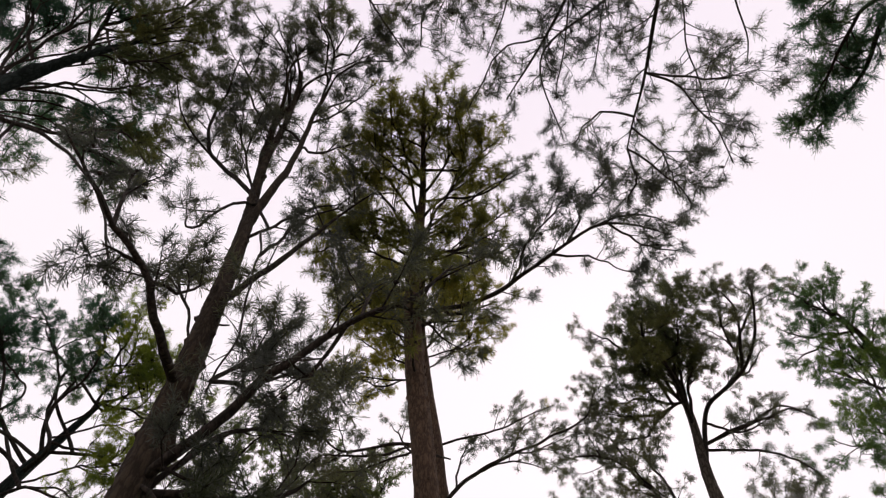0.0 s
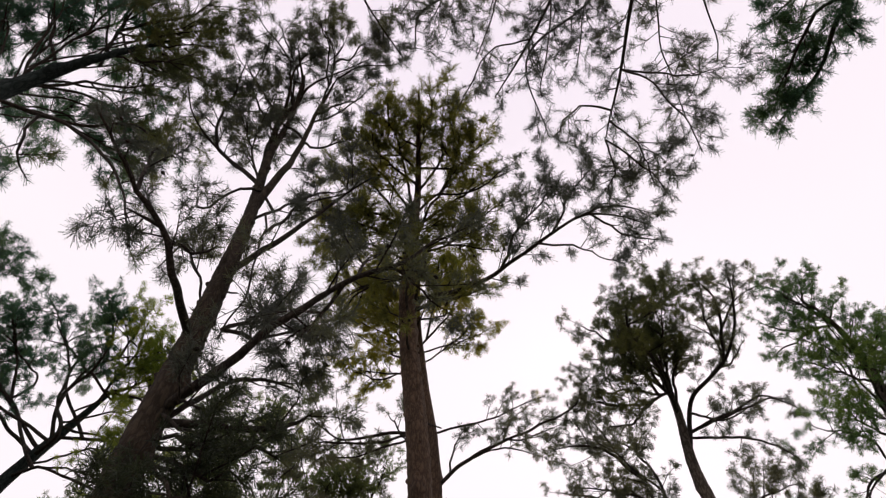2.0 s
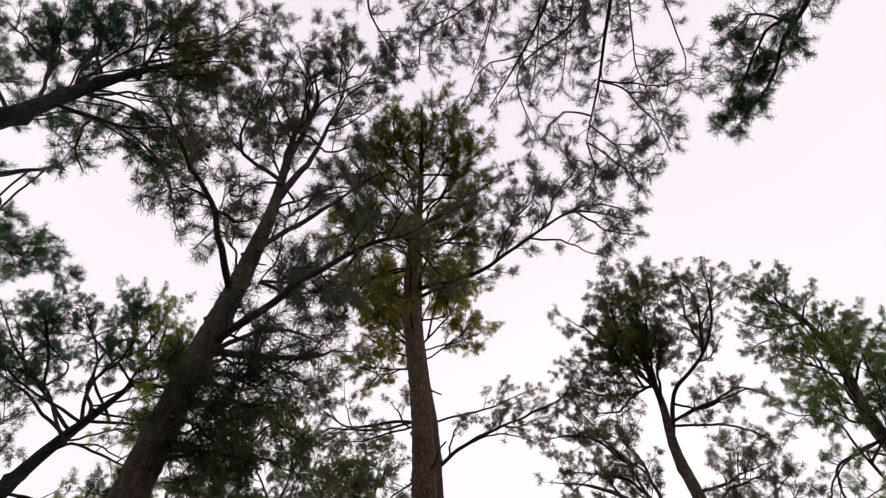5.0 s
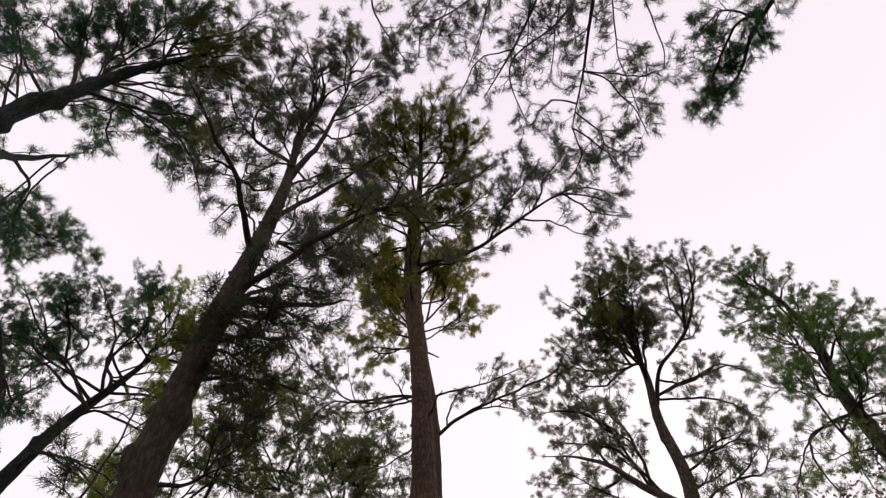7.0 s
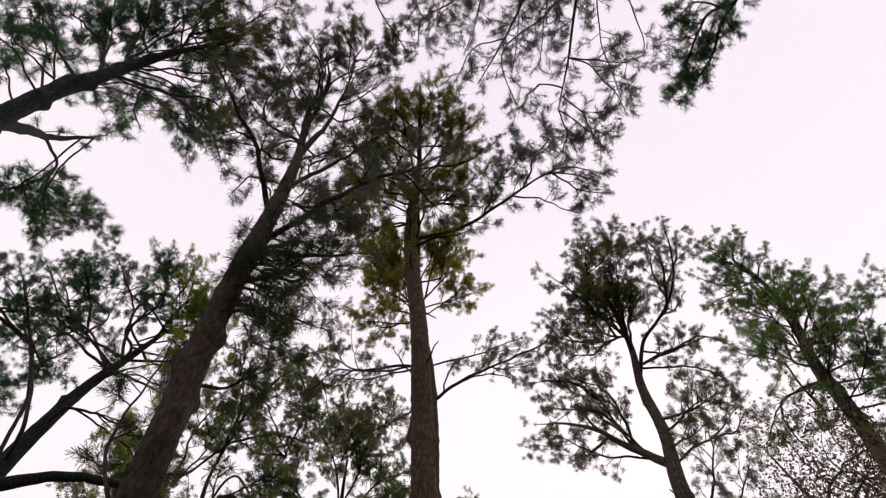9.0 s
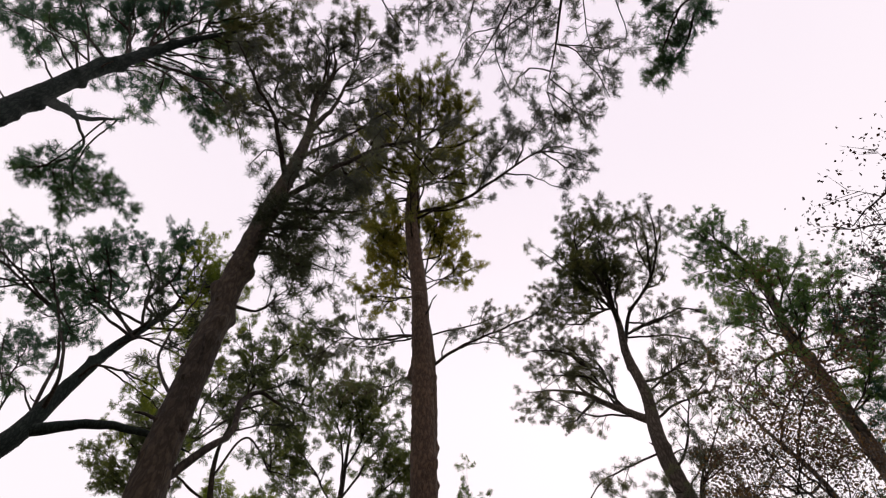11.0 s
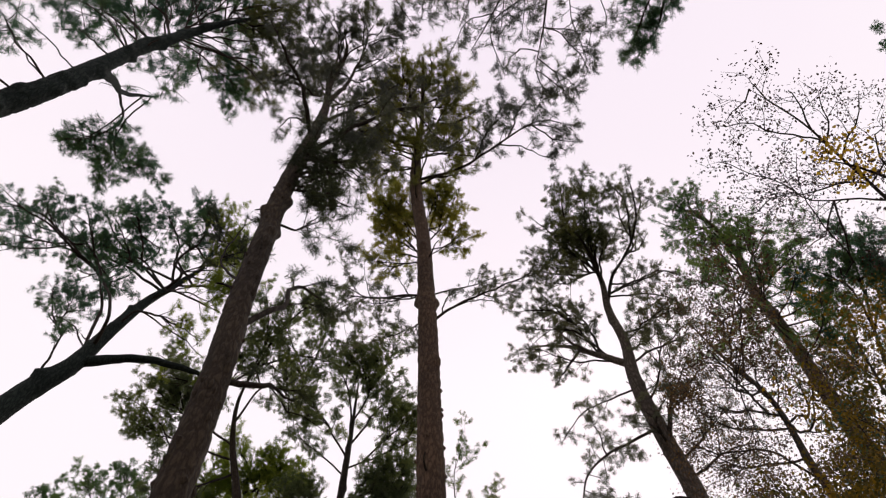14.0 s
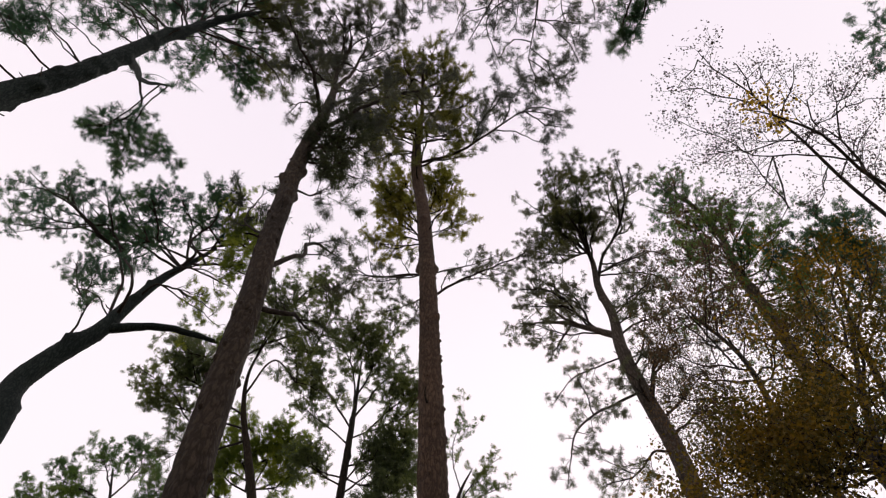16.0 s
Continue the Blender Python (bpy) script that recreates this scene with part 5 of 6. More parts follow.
# slender nearly bare autumn tree with tiny dry leaves
stem = [
    (5.9, 3.1, 0.0, 0.11),
    (5.6, 3.0, 4.0, 0.09),
    (4.8, 2.85, 7.3, 0.06),
    (4.49, 2.61, 8.15, 0.05),
    (4.25, 2.37, 8.58, 0.042),
    (4.01, 2.18, 8.76, 0.035),
    (3.69, 1.93, 8.84, 0.026),
    (3.17, 1.62, 8.68, 0.018),
    (2.86, 1.45, 8.53, 0.004),
]
boughs.clear()
bough(0.014, 0.38, 1.1, (3.69, 1.93, 8.84), (3.55, 1.72, 8.9), (3.36, 1.52, 8.85))
bough(0.014, 0.38, 1.1, (3.81, 2.05, 8.75), (3.74, 1.78, 8.74), (3.67, 1.56, 8.86))
bough(0.014, 0.38, 1.1, (3.98, 2.12, 8.7), (4.02, 1.84, 8.75), (4.1, 1.6, 8.95))
bough(0.03, 0.38, 0.9, (4.8, 2.85, 7.3), (4.85, 2.62, 8.1), (4.54, 2.28, 8.48), (4.36, 2.22, 8.66))
bough(0.026, 0.3, 0.8, (4.9, 2.87, 6.6), (4.0, 2.12, 6.95), (3.54, 1.8, 7.0), (3.24, 1.65, 6.95), (2.98, 1.55, 6.97), (2.75, 1.55, 7.0))
bough(0.014, 0.38, 1.1, (4.36, 2.22, 8.66), (4.22, 1.95, 8.68), (4.22, 1.72, 8.68))
bough(0.014, 0.38, 1.0, (3.82, 2.05, 8.7), (3.45, 1.89, 8.58), (2.92, 1.75, 8.4), (2.51, 1.73, 8.36))
bough(0.014, 0.4, 1.0, (4.2, 2.33, 8.55), (3.96, 2.34, 8.58), (3.68, 2.46, 8.65), (3.21, 2.43, 8.35), (2.93, 2.4, 8.07))
bough(0.016, 0.4, 1.0, (4.58, 2.5, 8.3), (4.26, 2.49, 8.52), (3.89, 2.51, 8.46), (3.25, 2.23, 8.29), (2.51, 1.97, 8.01))
bough(0.014, 0.38, 1.0, (3.96, 2.95, 8.07), (3.8, 2.72, 8.15), (3.56, 2.44, 8.39), (3.45, 2.1, 8.63))
bough(0.01, 0.38, 1.0, (2.78, 1.41, 8.5), (2.73, 1.58, 8.36), (2.64, 1.69, 8.38))
bough(0.014, 0.38, 1.1, (4.54, 2.28, 8.48), (4.47, 2.0, 8.54), (4.52, 1.85, 8.75), (4.48, 1.7, 8.85))
bough(0.012, 0.38, 1.0, (4.4, 2.5, 8.35), (4.27, 2.6, 8.1), (4.2, 2.9, 7.9))
bough(0.012, 0.38, 1.0, (3.89, 2.51, 8.46), (3.76, 2.75, 8.28), (3.58, 2.94, 8.28))
bough(0.012, 0.38, 1.1, (4.1, 2.2, 8.72), (3.85, 2.3, 8.45), (3.5, 2.25, 8.3))
bough(0.01, 0.3, 1.1, (3.17, 1.62, 8.68), (3.0, 1.48, 8.66), (2.86, 1.38, 8.64))
bough(0.012, 0.38, 1.1, (4.5, 2.0, 8.6), (4.8, 1.8, 8.85), (4.9, 1.65, 8.95))
bough(0.012, 0.38, 1.1, (4.25, 2.37, 8.58), (4.5, 2.1, 8.75), (4.74, 1.6, 8.75))
bough(0.012, 0.38, 1.1, (4.5, 2.1, 8.7), (4.8, 1.95, 8.75), (5.05, 1.9, 8.75))
bough(0.012, 0.38, 1.1, (4.49, 2.61, 8.15), (4.8, 2.3, 8.5), (5.05, 2.15, 8.7))
bough(0.012, 0.38, 1.0, (4.6, 2.7, 7.8), (4.95, 2.6, 8.3), (5.1, 2.4, 8.6))
bough(0.012, 0.38, 1.0, (4.4, 2.6, 8.2), (4.5, 2.8, 8.4), (4.5, 2.95, 8.5))
make_tree("birch_tree", "slender nearly bare autumn tree with tiny dry leaves", stem, boughs, 20, BARK_DARK, LEAF_DUSK, kind="leaf", category="tree", group="broadleaf trees", girth=0.36, forks=4, full=2.5, tuft=dict(count=8, size=0.027, scatter=0.05), gold=True, reach=0.95)

# autumn tree with thinning brown leaves beside the pines
stem = [
    (7.3, 8.4, 0.0, 0.1),
    (7.1, 8.3, 5.0, 0.09),
    (6.17, 8.0, 10.27, 0.075),
    (5.99, 7.8, 11.94, 0.05),
    (5.46, 7.6, 12.81, 0.03),
    (5.01, 7.3, 13.42, 0.01),
]
boughs.clear()
bough(0.03, 0.7, 1.2, (6.11, 7.9, 11.38), (5.02, 7.7, 11.45), (4.31, 7.6, 12.02))
bough(0.03, 0.7, 1.2, (6.2, 8.0, 10.56), (5.01, 7.8, 10.19), (4.3, 7.7, 10.5))
bough(0.03, 0.7, 1.2, (6.08, 7.9, 11.05), (5.63, 6.6, 10.07), (5.63, 6.2, 10.3))
bough(0.03, 0.7, 1.2, (6.12, 8.0, 9.73), (5.22, 7.8, 9.28), (4.29, 7.6, 9.08))
bough(0.03, 0.7, 1.2, (6.07, 8.0, 9.24), (6.77, 7.6, 10.12), (7.22, 7.3, 10.97))
bough(0.03, 0.7, 1.0, (5.99, 7.8, 11.94), (4.64, 6.6, 10.68), (4.09, 6.0, 10.47))
bough(0.03, 0.7, 1.0, (6.14, 8.0, 9.01), (5.06, 7.8, 8.49), (4.23, 7.6, 8.21))
bough(0.03, 0.7, 1.2, (6.02, 8.0, 8.78), (4.86, 7.4, 8.45), (4.17, 7.0, 8.61))
bough(0.03, 0.7, 1.2, (6.01, 8.0, 9.12), (5.15, 7.4, 9.13), (4.56, 7.0, 9.45))
bough(0.03, 0.7, 1.2, (6.0, 8.0, 8.56), (4.76, 7.4, 7.85), (3.83, 7.0, 7.89))
bough(0.03, 0.7, 1.4, (6.02, 8.0, 8.78), (6.03, 7.4, 9.13), (5.85, 7.0, 9.72))
bough(0.03, 0.7, 1.5, (6.39, 8.0, 10.13), (5.48, 7.8, 10.51), (4.4, 7.6, 10.32), (4.0, 7.6, 10.66))
bough(0.03, 0.7, 1.4, (6.4, 8.0, 11.57), (5.08, 6.8, 11.18), (4.06, 6.2, 11.12))
bough(0.03, 0.7, 1.2, (6.46, 8.0, 11.31), (5.84, 6.8, 10.56), (5.64, 6.4, 10.73))
bough(0.03, 0.7, 1.4, (5.85, 7.8, 11.59), (4.62, 6.4, 10.72), (4.07, 5.8, 10.67))
bough(0.03, 0.7, 1.4, (5.9, 7.8, 10.93), (4.98, 6.4, 10.41), (4.69, 5.8, 10.35))
bough(0.03, 0.7, 1.4, (5.9, 7.8, 10.93), (4.96, 7.7, 10.96), (4.43, 7.6, 11.32))
bough(0.03, 0.6, 1.5, (5.7, 7.7, 12.2), (4.9, 5.8, 11.4), (4.1, 4.2, 10.0))
bough(0.03, 0.6, 1.5, (5.6, 7.6, 12.5), (5.1, 6.2, 12.0), (4.6, 5.0, 11.2))
make_tree("broadleaf_tree", "autumn tree with thinning brown leaves beside the pines", stem, boughs, 21, BARK_GREY, LEAF_BROWN, kind="leaf", category="tree", group="broadleaf trees", forks=2, full=0.5, tuft=dict(count=16, size=0.042, scatter=0.12))

# autumn tree with small olive and yellow leaves
stem = [
    (6.6, 4.6, 0.0, 0.1),
    (6.4, 4.6, 3.0, 0.09),
    (4.42, 4.6, 6.18, 0.06),
    (4.62, 4.5, 6.86, 0.045),
    (5.01, 4.3, 8.02, 0.02),
]
boughs.clear()
bough(0.03, 0.6, 1.6, (4.45, 4.6, 6.32), (3.92, 4.4, 6.27), (3.27, 4.3, 5.95))
bough(0.03, 0.6, 1.6, (4.62, 4.5, 6.86), (4.31, 4.3, 7.07), (4.07, 4.1, 7.29))
bough(0.03, 0.6, 1.6, (4.58, 4.5, 6.69), (4.83, 4.4, 6.84), (5.09, 4.3, 7.37))
bough(0.03, 0.6, 1.6, (4.42, 4.6, 6.18), (3.78, 4.4, 5.72), (3.25, 4.3, 5.5))
bough(0.03, 0.6, 1.6, (4.31, 4.6, 5.65), (3.76, 4.5, 5.44), (3.04, 4.4, 5.19))
bough(0.03, 0.6, 1.6, (4.42, 4.6, 6.18), (4.41, 4.7, 6.91), (4.39, 4.8, 7.3))
bough(0.03, 0.6, 1.6, (4.33, 4.6, 5.77), (4.26, 4.8, 6.37), (3.87, 4.9, 6.31))
bough(0.03, 0.6, 0.9, (4.62, 4.5, 6.86), (4.89, 4.3, 7.57), (4.91, 4.1, 8.2))
bough(0.03, 0.6, 1.4, (4.93, 4.4, 7.71), (5.59, 4.2, 8.62), (5.93, 4.0, 9.47))
bough(0.03, 0.6, 2.6, (4.31, 4.6, 5.65), (3.72, 4.8, 5.75), (3.24, 5.0, 5.98), (2.77, 5.1, 6.13))
bough(0.03, 0.6, 2.4, (4.4, 4.6, 5.97), (3.92, 4.9, 6.31), (3.46, 5.2, 6.52))
bough(0.03, 0.6, 0.6, (4.69, 4.6, 7.51), (4.75, 4.4, 8.37), (4.95, 4.2, 9.22))
bough(0.03, 0.6, 0.7, (4.75, 4.6, 7.51), (5.19, 4.4, 8.58), (5.59, 4.2, 9.49))
bough(0.02, 0.5, 1.6, (4.31, 4.6, 6.0), (3.8, 4.7, 6.1), (3.13, 4.79, 6.36))
bough(0.02, 0.5, 1.6, (4.2, 4.6, 5.9), (3.5, 4.7, 5.9), (2.85, 5.0, 6.15))
bough(0.02, 0.5, 1.6, (4.4, 4.55, 6.2), (3.85, 4.4, 6.1), (3.32, 4.32, 6.04))
bough(0.02, 0.5, 1.6, (4.3, 4.6, 6.0), (3.9, 4.3, 5.8), (3.6, 4.04, 5.63))
bough(0.02, 0.5, 1.6, (4.3, 4.6, 5.9), (3.8, 4.45, 5.7), (3.34, 4.25, 5.51))
bough(0.02, 0.5, 1.6, (4.3, 4.6, 5.9), (3.7, 4.7, 5.8), (3.11, 4.69, 5.84))
bough(0.02, 0.5, 1.6, (4.4, 4.6, 6.1), (4.1, 4.0, 6.0), (3.81, 3.45, 5.97))
make_tree("broadleaf_tree", "autumn tree with small olive and yellow leaves", stem, boughs, 22, BARK_GREY, LEAF_OLIVE, kind="leaf", category="tree", group="broadleaf trees", forks=3, full=1.15, tuft=dict(count=16, size=0.043, scatter=0.15))

# distant pine with pale green needles
stem = [
    (-4.64, 14.0, 0.0, 0.2),
    (-4.74, 13.9, 13.73, 0.15),
    (-5.2, 13.9, 15.12, 0.13),
    (-5.7, 13.8, 16.61, 0.1),
    (-5.97, 13.7, 18.33, 0.06),
    (-5.79, 13.5, 19.57, 0.03),
]
boughs.clear()
bough(0.05, 0.7, 1.1, (-5.56, 13.8, 15.9), (-7.45, 14.2, 17.03), (-9.4, 14.6, 17.97))
bough(0.05, 0.7, 1.1, (-5.68, 13.8, 16.49), (-7.23, 13.8, 17.61), (-8.49, 13.8, 18.15))
bough(0.05, 0.6, 1.0, (-5.83, 13.8, 17.36), (-5.01, 12.8, 17.78), (-3.85, 12.2, 16.15), (-4.25, 12.0, 17.88))
bough(0.05, 0.6, 1.2, (-5.89, 13.6, 18.78), (-5.1, 12.6, 19.95), (-4.04, 11.92, 20.75), (-3.26, 11.8, 19.45))
bough(0.05, 0.7, 1.3, (-5.89, 13.6, 18.78), (-5.43, 12.57, 20.59), (-5.65, 11.41, 21.3))
bough(0.05, 0.7, 1.2, (-5.85, 13.6, 19.39), (-6.51, 13.0, 18.02), (-7.98, 12.5, 17.93))
bough(0.05, 0.7, 1.2, (-5.41, 13.8, 15.45), (-6.21, 13.4, 14.63), (-7.36, 13.0, 15.06))
bough(0.05, 0.7, 1.2, (-5.79, 13.5, 19.57), (-4.17, 12.6, 19.0), (-2.97, 12.4, 18.43))
bough(0.05, 0.8, 1.2, (-4.07, 13.7, 19.29), (-4.73, 13.2, 20.44), (-5.23, 12.3, 21.04))
bough(0.05, 0.8, 1.2, (-4.11, 13.7, 19.49), (-3.64, 12.95, 20.63), (-3.79, 11.79, 21.17))
bough(0.05, 0.8, 1.1, (-4.13, 13.7, 18.91), (-4.87, 13.3, 19.11), (-5.62, 12.8, 19.41))
bough(0.05, 0.8, 1.1, (-6.71, 13.9, 16.07), (-8.28, 13.6, 17.47), (-9.37, 13.4, 18.2))
bough(0.05, 0.8, 1.1, (-6.13, 13.9, 16.69), (-7.68, 13.4, 17.73), (-8.8, 13.0, 18.24))
bough(0.05, 0.8, 1.4, (-6.99, 13.8, 18.59), (-8.03, 13.4, 19.19), (-8.85, 13.0, 19.59))
bough(0.05, 0.8, 1.4, (-6.86, 13.8, 18.62), (-6.64, 13.2, 19.6), (-6.14, 12.6, 20.24))
bough(0.04, 0.7, 1.6, (-6.36, 13.8, 18.45), (-6.24, 13.4, 19.2), (-5.86, 13.0, 19.61))
bough(0.04, 0.7, 1.6, (-7.4, 13.8, 18.35), (-7.9, 13.4, 18.72), (-8.26, 13.0, 19.1))
make_tree("pine_tree", "distant pine with pale green needles", stem, boughs, 23, BARK, NEEDLE_GREY, full=1.9, tuft=FARTHER)

# distant pine with fan of upswept limbs
stem = [
    (-2.5, 15.1, 0.0, 0.2),
    (-2.6, 15.0, 14.46, 0.14),
    (-2.58, 15.0, 17.16, 0.11),
    (-2.62, 15.2, 18.98, 0.07),
    (-2.62, 14.98, 20.55, 0.03),
]
boughs.clear()
bough(0.05, 0.7, 1.2, (-2.58, 15.0, 17.16), (-3.75, 14.6, 18.85), (-4.42, 14.2, 19.55))
bough(0.05, 0.7, 1.2, (-2.59, 15.0, 17.67), (-1.51, 14.8, 19.4), (-0.54, 14.6, 19.78))
bough(0.05, 0.7, 1.3, (-2.56, 15.0, 18.2), (-2.95, 14.6, 20.07), (-3.63, 14.01, 20.94))
bough(0.05, 0.7, 1.3, (-2.59, 15.0, 18.47), (-2.15, 14.6, 20.08), (-2.41, 14.01, 20.95))
bough(0.04, 0.7, 1.2, (-2.59, 15.0, 16.67), (-1.36, 14.8, 17.21), (-0.3, 14.8, 18.0))
bough(0.04, 0.7, 1.1, (-2.61, 15.0, 16.43), (-3.72, 14.8, 17.45), (-4.54, 14.6, 18.01))
bough(0.04, 0.6, 2.2, (-2.58, 15.0, 15.53), (-1.57, 14.6, 15.6), (-0.76, 14.4, 16.08))
bough(0.04, 0.6, 2.2, (-2.61, 15.0, 15.11), (-1.64, 14.6, 14.56), (-0.53, 14.4, 14.59))
bough(0.04, 0.6, 1.0, (-2.61, 15.0, 15.11), (-3.37, 14.8, 15.34), (-3.98, 14.6, 16.03))
bough(0.04, 0.6, 2.2, (-2.61, 15.0, 14.5), (-1.72, 14.6, 13.79), (-0.95, 14.4, 13.81))
bough(0.05, 0.8, 1.1, (-2.25, 15.0, 19.87), (-2.5, 14.43, 20.81), (-3.0, 13.58, 21.3))
bough(0.05, 0.8, 1.1, (-2.09, 15.0, 19.87), (-1.67, 14.43, 20.81), (-1.34, 13.69, 21.2))
bough(0.04, 0.7, 2.0, (-2.53, 15.0, 14.65), (-1.63, 14.7, 15.18), (-0.67, 14.5, 15.21))
bough(0.04, 0.7, 1.3, (-2.48, 15.0, 14.84), (-3.23, 14.8, 15.16), (-3.55, 14.6, 15.28))
bough(0.04, 0.7, 2.0, (-2.48, 15.0, 14.84), (-1.72, 14.7, 16.23), (-0.73, 14.5, 16.49))
bough(0.04, 0.7, 1.5, (-2.16, 15.0, 16.92), (-1.27, 14.6, 17.77), (-0.56, 14.4, 18.45))
make_tree("pine_tree", "distant pine with fan of upswept limbs", stem, boughs, 24, BARK_DARK, NEEDLE_GREY, full=2.7, tuft=FARTHER)

# low distant pine with sunlit yellow-green crown
stem = [
    (-5.86, 17.7, 0.0, 0.2),
    (-5.96, 17.6, 16.26, 0.12),
    (-6.22, 17.5, 18.08, 0.08),
    (-6.32, 17.4, 19.32, 0.03),
]
boughs.clear()
bough(0.05, 0.7, 1.8, (-6.11, 17.6, 17.18), (-7.05, 17.3, 17.63), (-7.8, 17.0, 18.37))
bough(0.05, 0.7, 1.8, (-6.2, 17.5, 17.82), (-5.45, 17.2, 18.31), (-4.86, 17.0, 18.93))
bough(0.05, 0.7, 1.8, (-6.29, 17.5, 18.33), (-6.45, 17.2, 19.12), (-6.92, 17.0, 19.48))
bough(0.05, 0.7, 1.8, (-6.05, 17.6, 16.94), (-5.16, 17.3, 16.92), (-4.52, 17.2, 17.56))
bough(0.05, 0.7, 1.8, (-6.02, 17.6, 16.48), (-6.64, 17.3, 16.22), (-7.45, 17.0, 16.64))
bough(0.05, 0.8, 2.2, (-6.0, 17.6, 17.01), (-6.57, 17.3, 17.92), (-7.0, 17.0, 18.91))
bough(0.05, 0.8, 2.2, (-6.0, 17.6, 17.01), (-5.68, 17.3, 18.17), (-5.42, 17.0, 18.92))
bough(0.05, 0.8, 2.2, (-5.85, 17.6, 16.79), (-5.08, 17.3, 17.22), (-4.66, 17.1, 18.0))
bough(0.05, 0.8, 2.0, (-5.94, 17.6, 16.79), (-6.68, 17.3, 16.98), (-7.17, 17.1, 17.5))
make_tree("pine_tree", "low distant pine with sunlit yellow-green crown", stem, boughs, 25, BARK_DARK, NEEDLE_LIT, full=2.7, tuft=FARTHER)

# low distant pine with bright green rounded crown
stem = [
    (-10.19, 18.1, 0.0, 0.22),
    (-10.29, 18.0, 15.48, 0.1),
    (-10.88, 18.0, 17.02, 0.06),
    (-11.26, 17.9, 18.16, 0.03),
]
boughs.clear()
bough(0.05, 0.8, 1.8, (-10.72, 18.0, 16.56), (-11.72, 17.8, 17.08), (-13.08, 17.6, 17.62))
bough(0.05, 0.8, 1.8, (-10.88, 18.0, 17.02), (-10.4, 17.8, 17.57), (-10.21, 17.6, 18.67))
bough(0.05, 0.8, 1.8, (-10.99, 18.0, 17.26), (-11.28, 17.8, 17.81), (-11.69, 17.6, 18.39))
bough(0.05, 0.8, 1.8, (-10.48, 18.0, 15.9), (-11.83, 17.8, 16.17), (-13.64, 17.6, 16.9))
bough(0.05, 0.8, 1.8, (-10.48, 18.0, 15.9), (-9.73, 17.8, 16.4), (-9.05, 17.6, 17.16))
make_tree("pine_tree", "low distant pine with bright green rounded crown", stem, boughs, 26, BARK_DARK, NEEDLE_FRESH, full=2.2, tuft=FARTHER)

# small distant pine with thin tufted twigs
stem = [
    (0.72, 17.1, 0.0, 0.2),
    (0.62, 17.0, 15.17, 0.1),
    (0.91, 17.0, 16.46, 0.06),
    (1.32, 17.0, 17.41, 0.02),
]
boughs.clear()
bough(0.04, 0.6, 1.1, (0.63, 17.0, 15.58), (1.38, 16.9, 16.84), (2.28, 16.8, 17.72))
bough(0.04, 0.6, 1.1, (0.63, 17.0, 15.37), (1.53, 16.9, 16.15), (2.28, 16.8, 16.52))
bough(0.03, 0.6, 1.1, (0.91, 17.0, 16.46), (0.66, 16.9, 18.06), (1.08, 16.6, 19.4))
make_tree("pine_tree", "small distant pine with thin tufted twigs", stem, boughs, 27, BARK_DARK, NEEDLE, full=1.3, tuft=FARTHER)

# dark dense pine beside the autumn trees
stem = [
    (10.87, 10.7, 0.0, 0.2),
    (10.77, 10.6, 12.71, 0.13),
    (11.2, 10.4, 14.91, 0.1),
    (11.58, 10.0, 16.91, 0.05),
    (11.88, 9.4, 18.41, 0.02),
]
boughs.clear()
bough(0.05, 0.8, 1.6, (11.2, 10.4, 14.91), (10.43, 10.0, 15.32), (9.95, 9.6, 15.76))
bough(0.05, 0.8, 1.6, (11.21, 10.3, 15.25), (12.05, 9.6, 16.31), (12.63, 8.8, 18.02))
bough(0.05, 0.8, 1.4, (11.58, 10.0, 16.91), (11.14, 9.2, 17.72), (10.19, 8.8, 17.98))
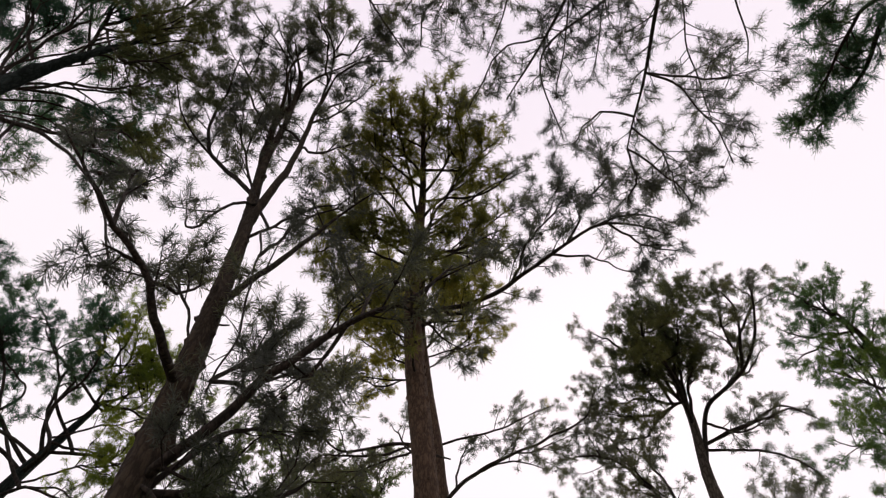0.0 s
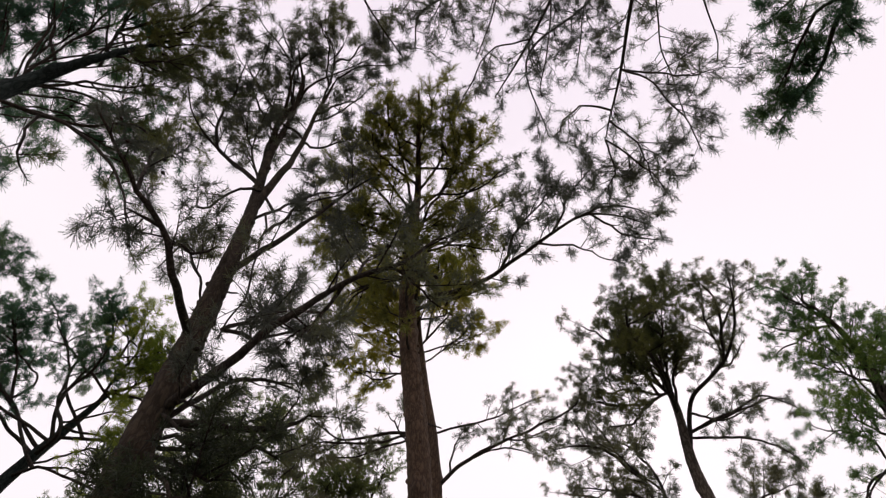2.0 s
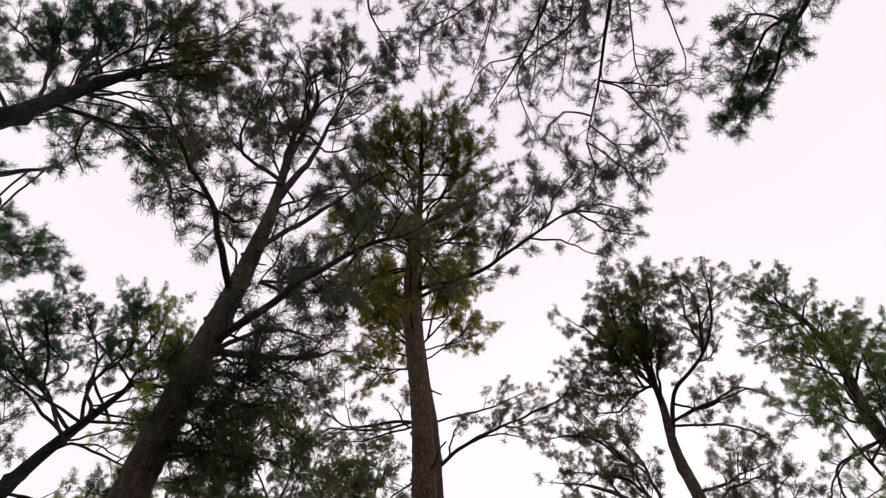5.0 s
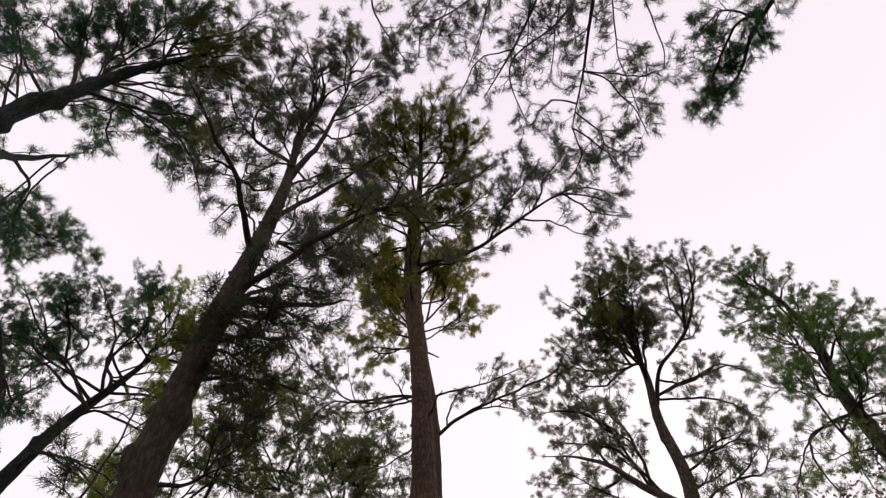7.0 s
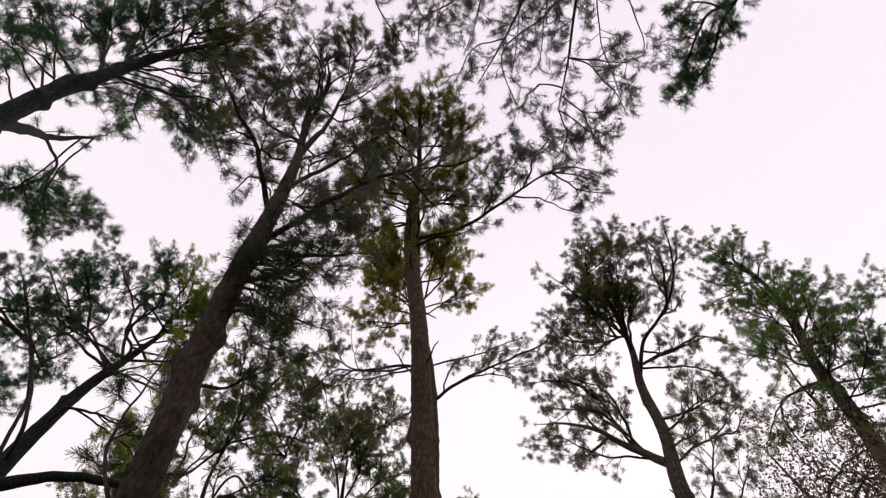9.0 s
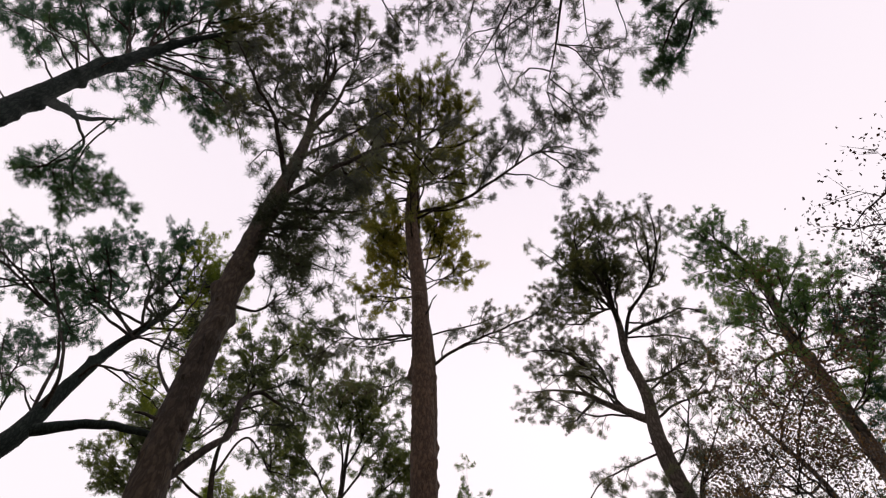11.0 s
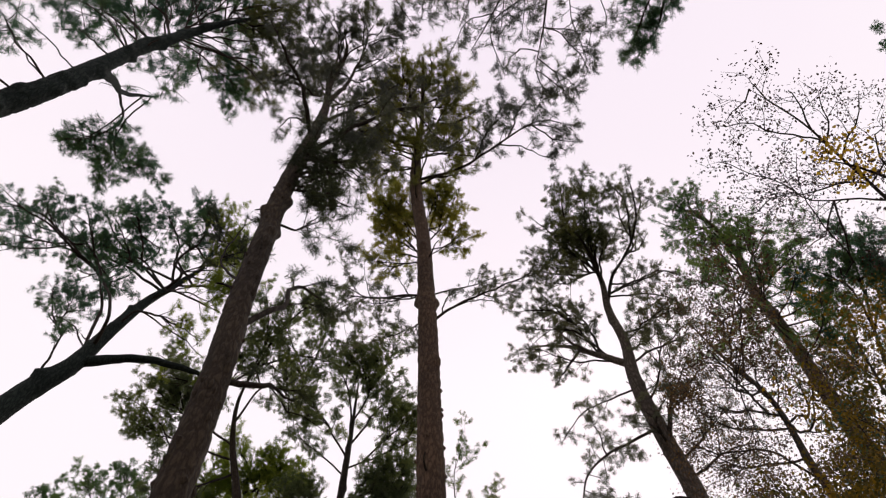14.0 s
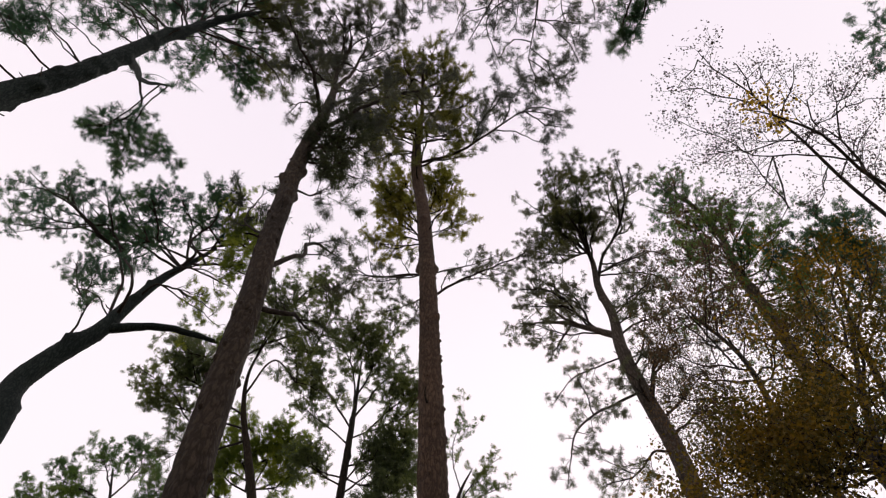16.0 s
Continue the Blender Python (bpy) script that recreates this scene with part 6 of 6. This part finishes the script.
bough(0.05, 0.8, 1.4, (11.58, 10.0, 16.91), (12.05, 9.0, 18.04), (11.71, 8.4, 18.64))
bough(0.05, 0.8, 1.4, (10.97, 10.5, 13.74), (9.73, 10.2, 13.39), (8.83, 10.0, 13.55))
bough(0.05, 0.8, 1.4, (10.87, 10.5, 13.35), (11.9, 10.0, 14.86), (12.82, 9.6, 16.32))
bough(0.05, 0.8, 1.4, (10.77, 10.6, 12.71), (9.4, 10.3, 12.06), (8.26, 10.0, 11.43))
bough(0.05, 0.8, 1.4, (11.58, 10.0, 16.91), (11.7, 9.1, 18.4), (11.65, 8.3, 19.45))
bough(0.05, 0.8, 1.4, (11.88, 9.4, 18.41), (12.6, 9.0, 19.2), (13.2, 8.6, 19.6))
bough(0.05, 0.8, 1.4, (11.4, 10.2, 15.9), (12.2, 9.5, 17.4), (12.9, 9.0, 18.3))
make_tree("pine_tree", "dark dense pine beside the autumn trees", stem, boughs, 28, BARK_DARK, NEEDLE_COOL, full=1.9, tuft=FARTHER)

# pine standing apart beyond the autumn trees
stem = [
    (14.2, 5.2, 0.0, 0.22),
    (14.0, 5.0, 10.0, 0.17),
    (13.8, 4.7, 17.0, 0.1),
    (13.6, 4.4, 20.0, 0.04),
    (13.5, 4.2, 21.0, 0.02),
]
boughs.clear()
bough(0.04, 0.6, 1.4, (13.75, 4.6, 18.0), (13.2, 4.1, 19.4), (12.2, 3.5, 20.2))
bough(0.04, 0.6, 1.4, (13.7, 4.5, 18.8), (13.3, 3.7, 20.2), (12.4, 3.0, 20.6))
bough(0.04, 0.6, 1.4, (13.8, 4.7, 17.2), (13.2, 4.5, 18.6), (12.4, 4.1, 19.7))
bough(0.04, 0.6, 1.4, (13.65, 4.45, 19.4), (13.5, 3.4, 20.8), (13.3, 2.7, 21.3))
bough(0.04, 0.6, 1.4, (13.75, 4.6, 18.2), (14.3, 4.0, 19.6), (14.6, 3.6, 20.4))
make_tree("pine_tree", "dark pine standing apart beyond the autumn trees", stem, boughs, 29, BARK_DARK, NEEDLE_COOL, full=1.5, tuft=FARTHER)
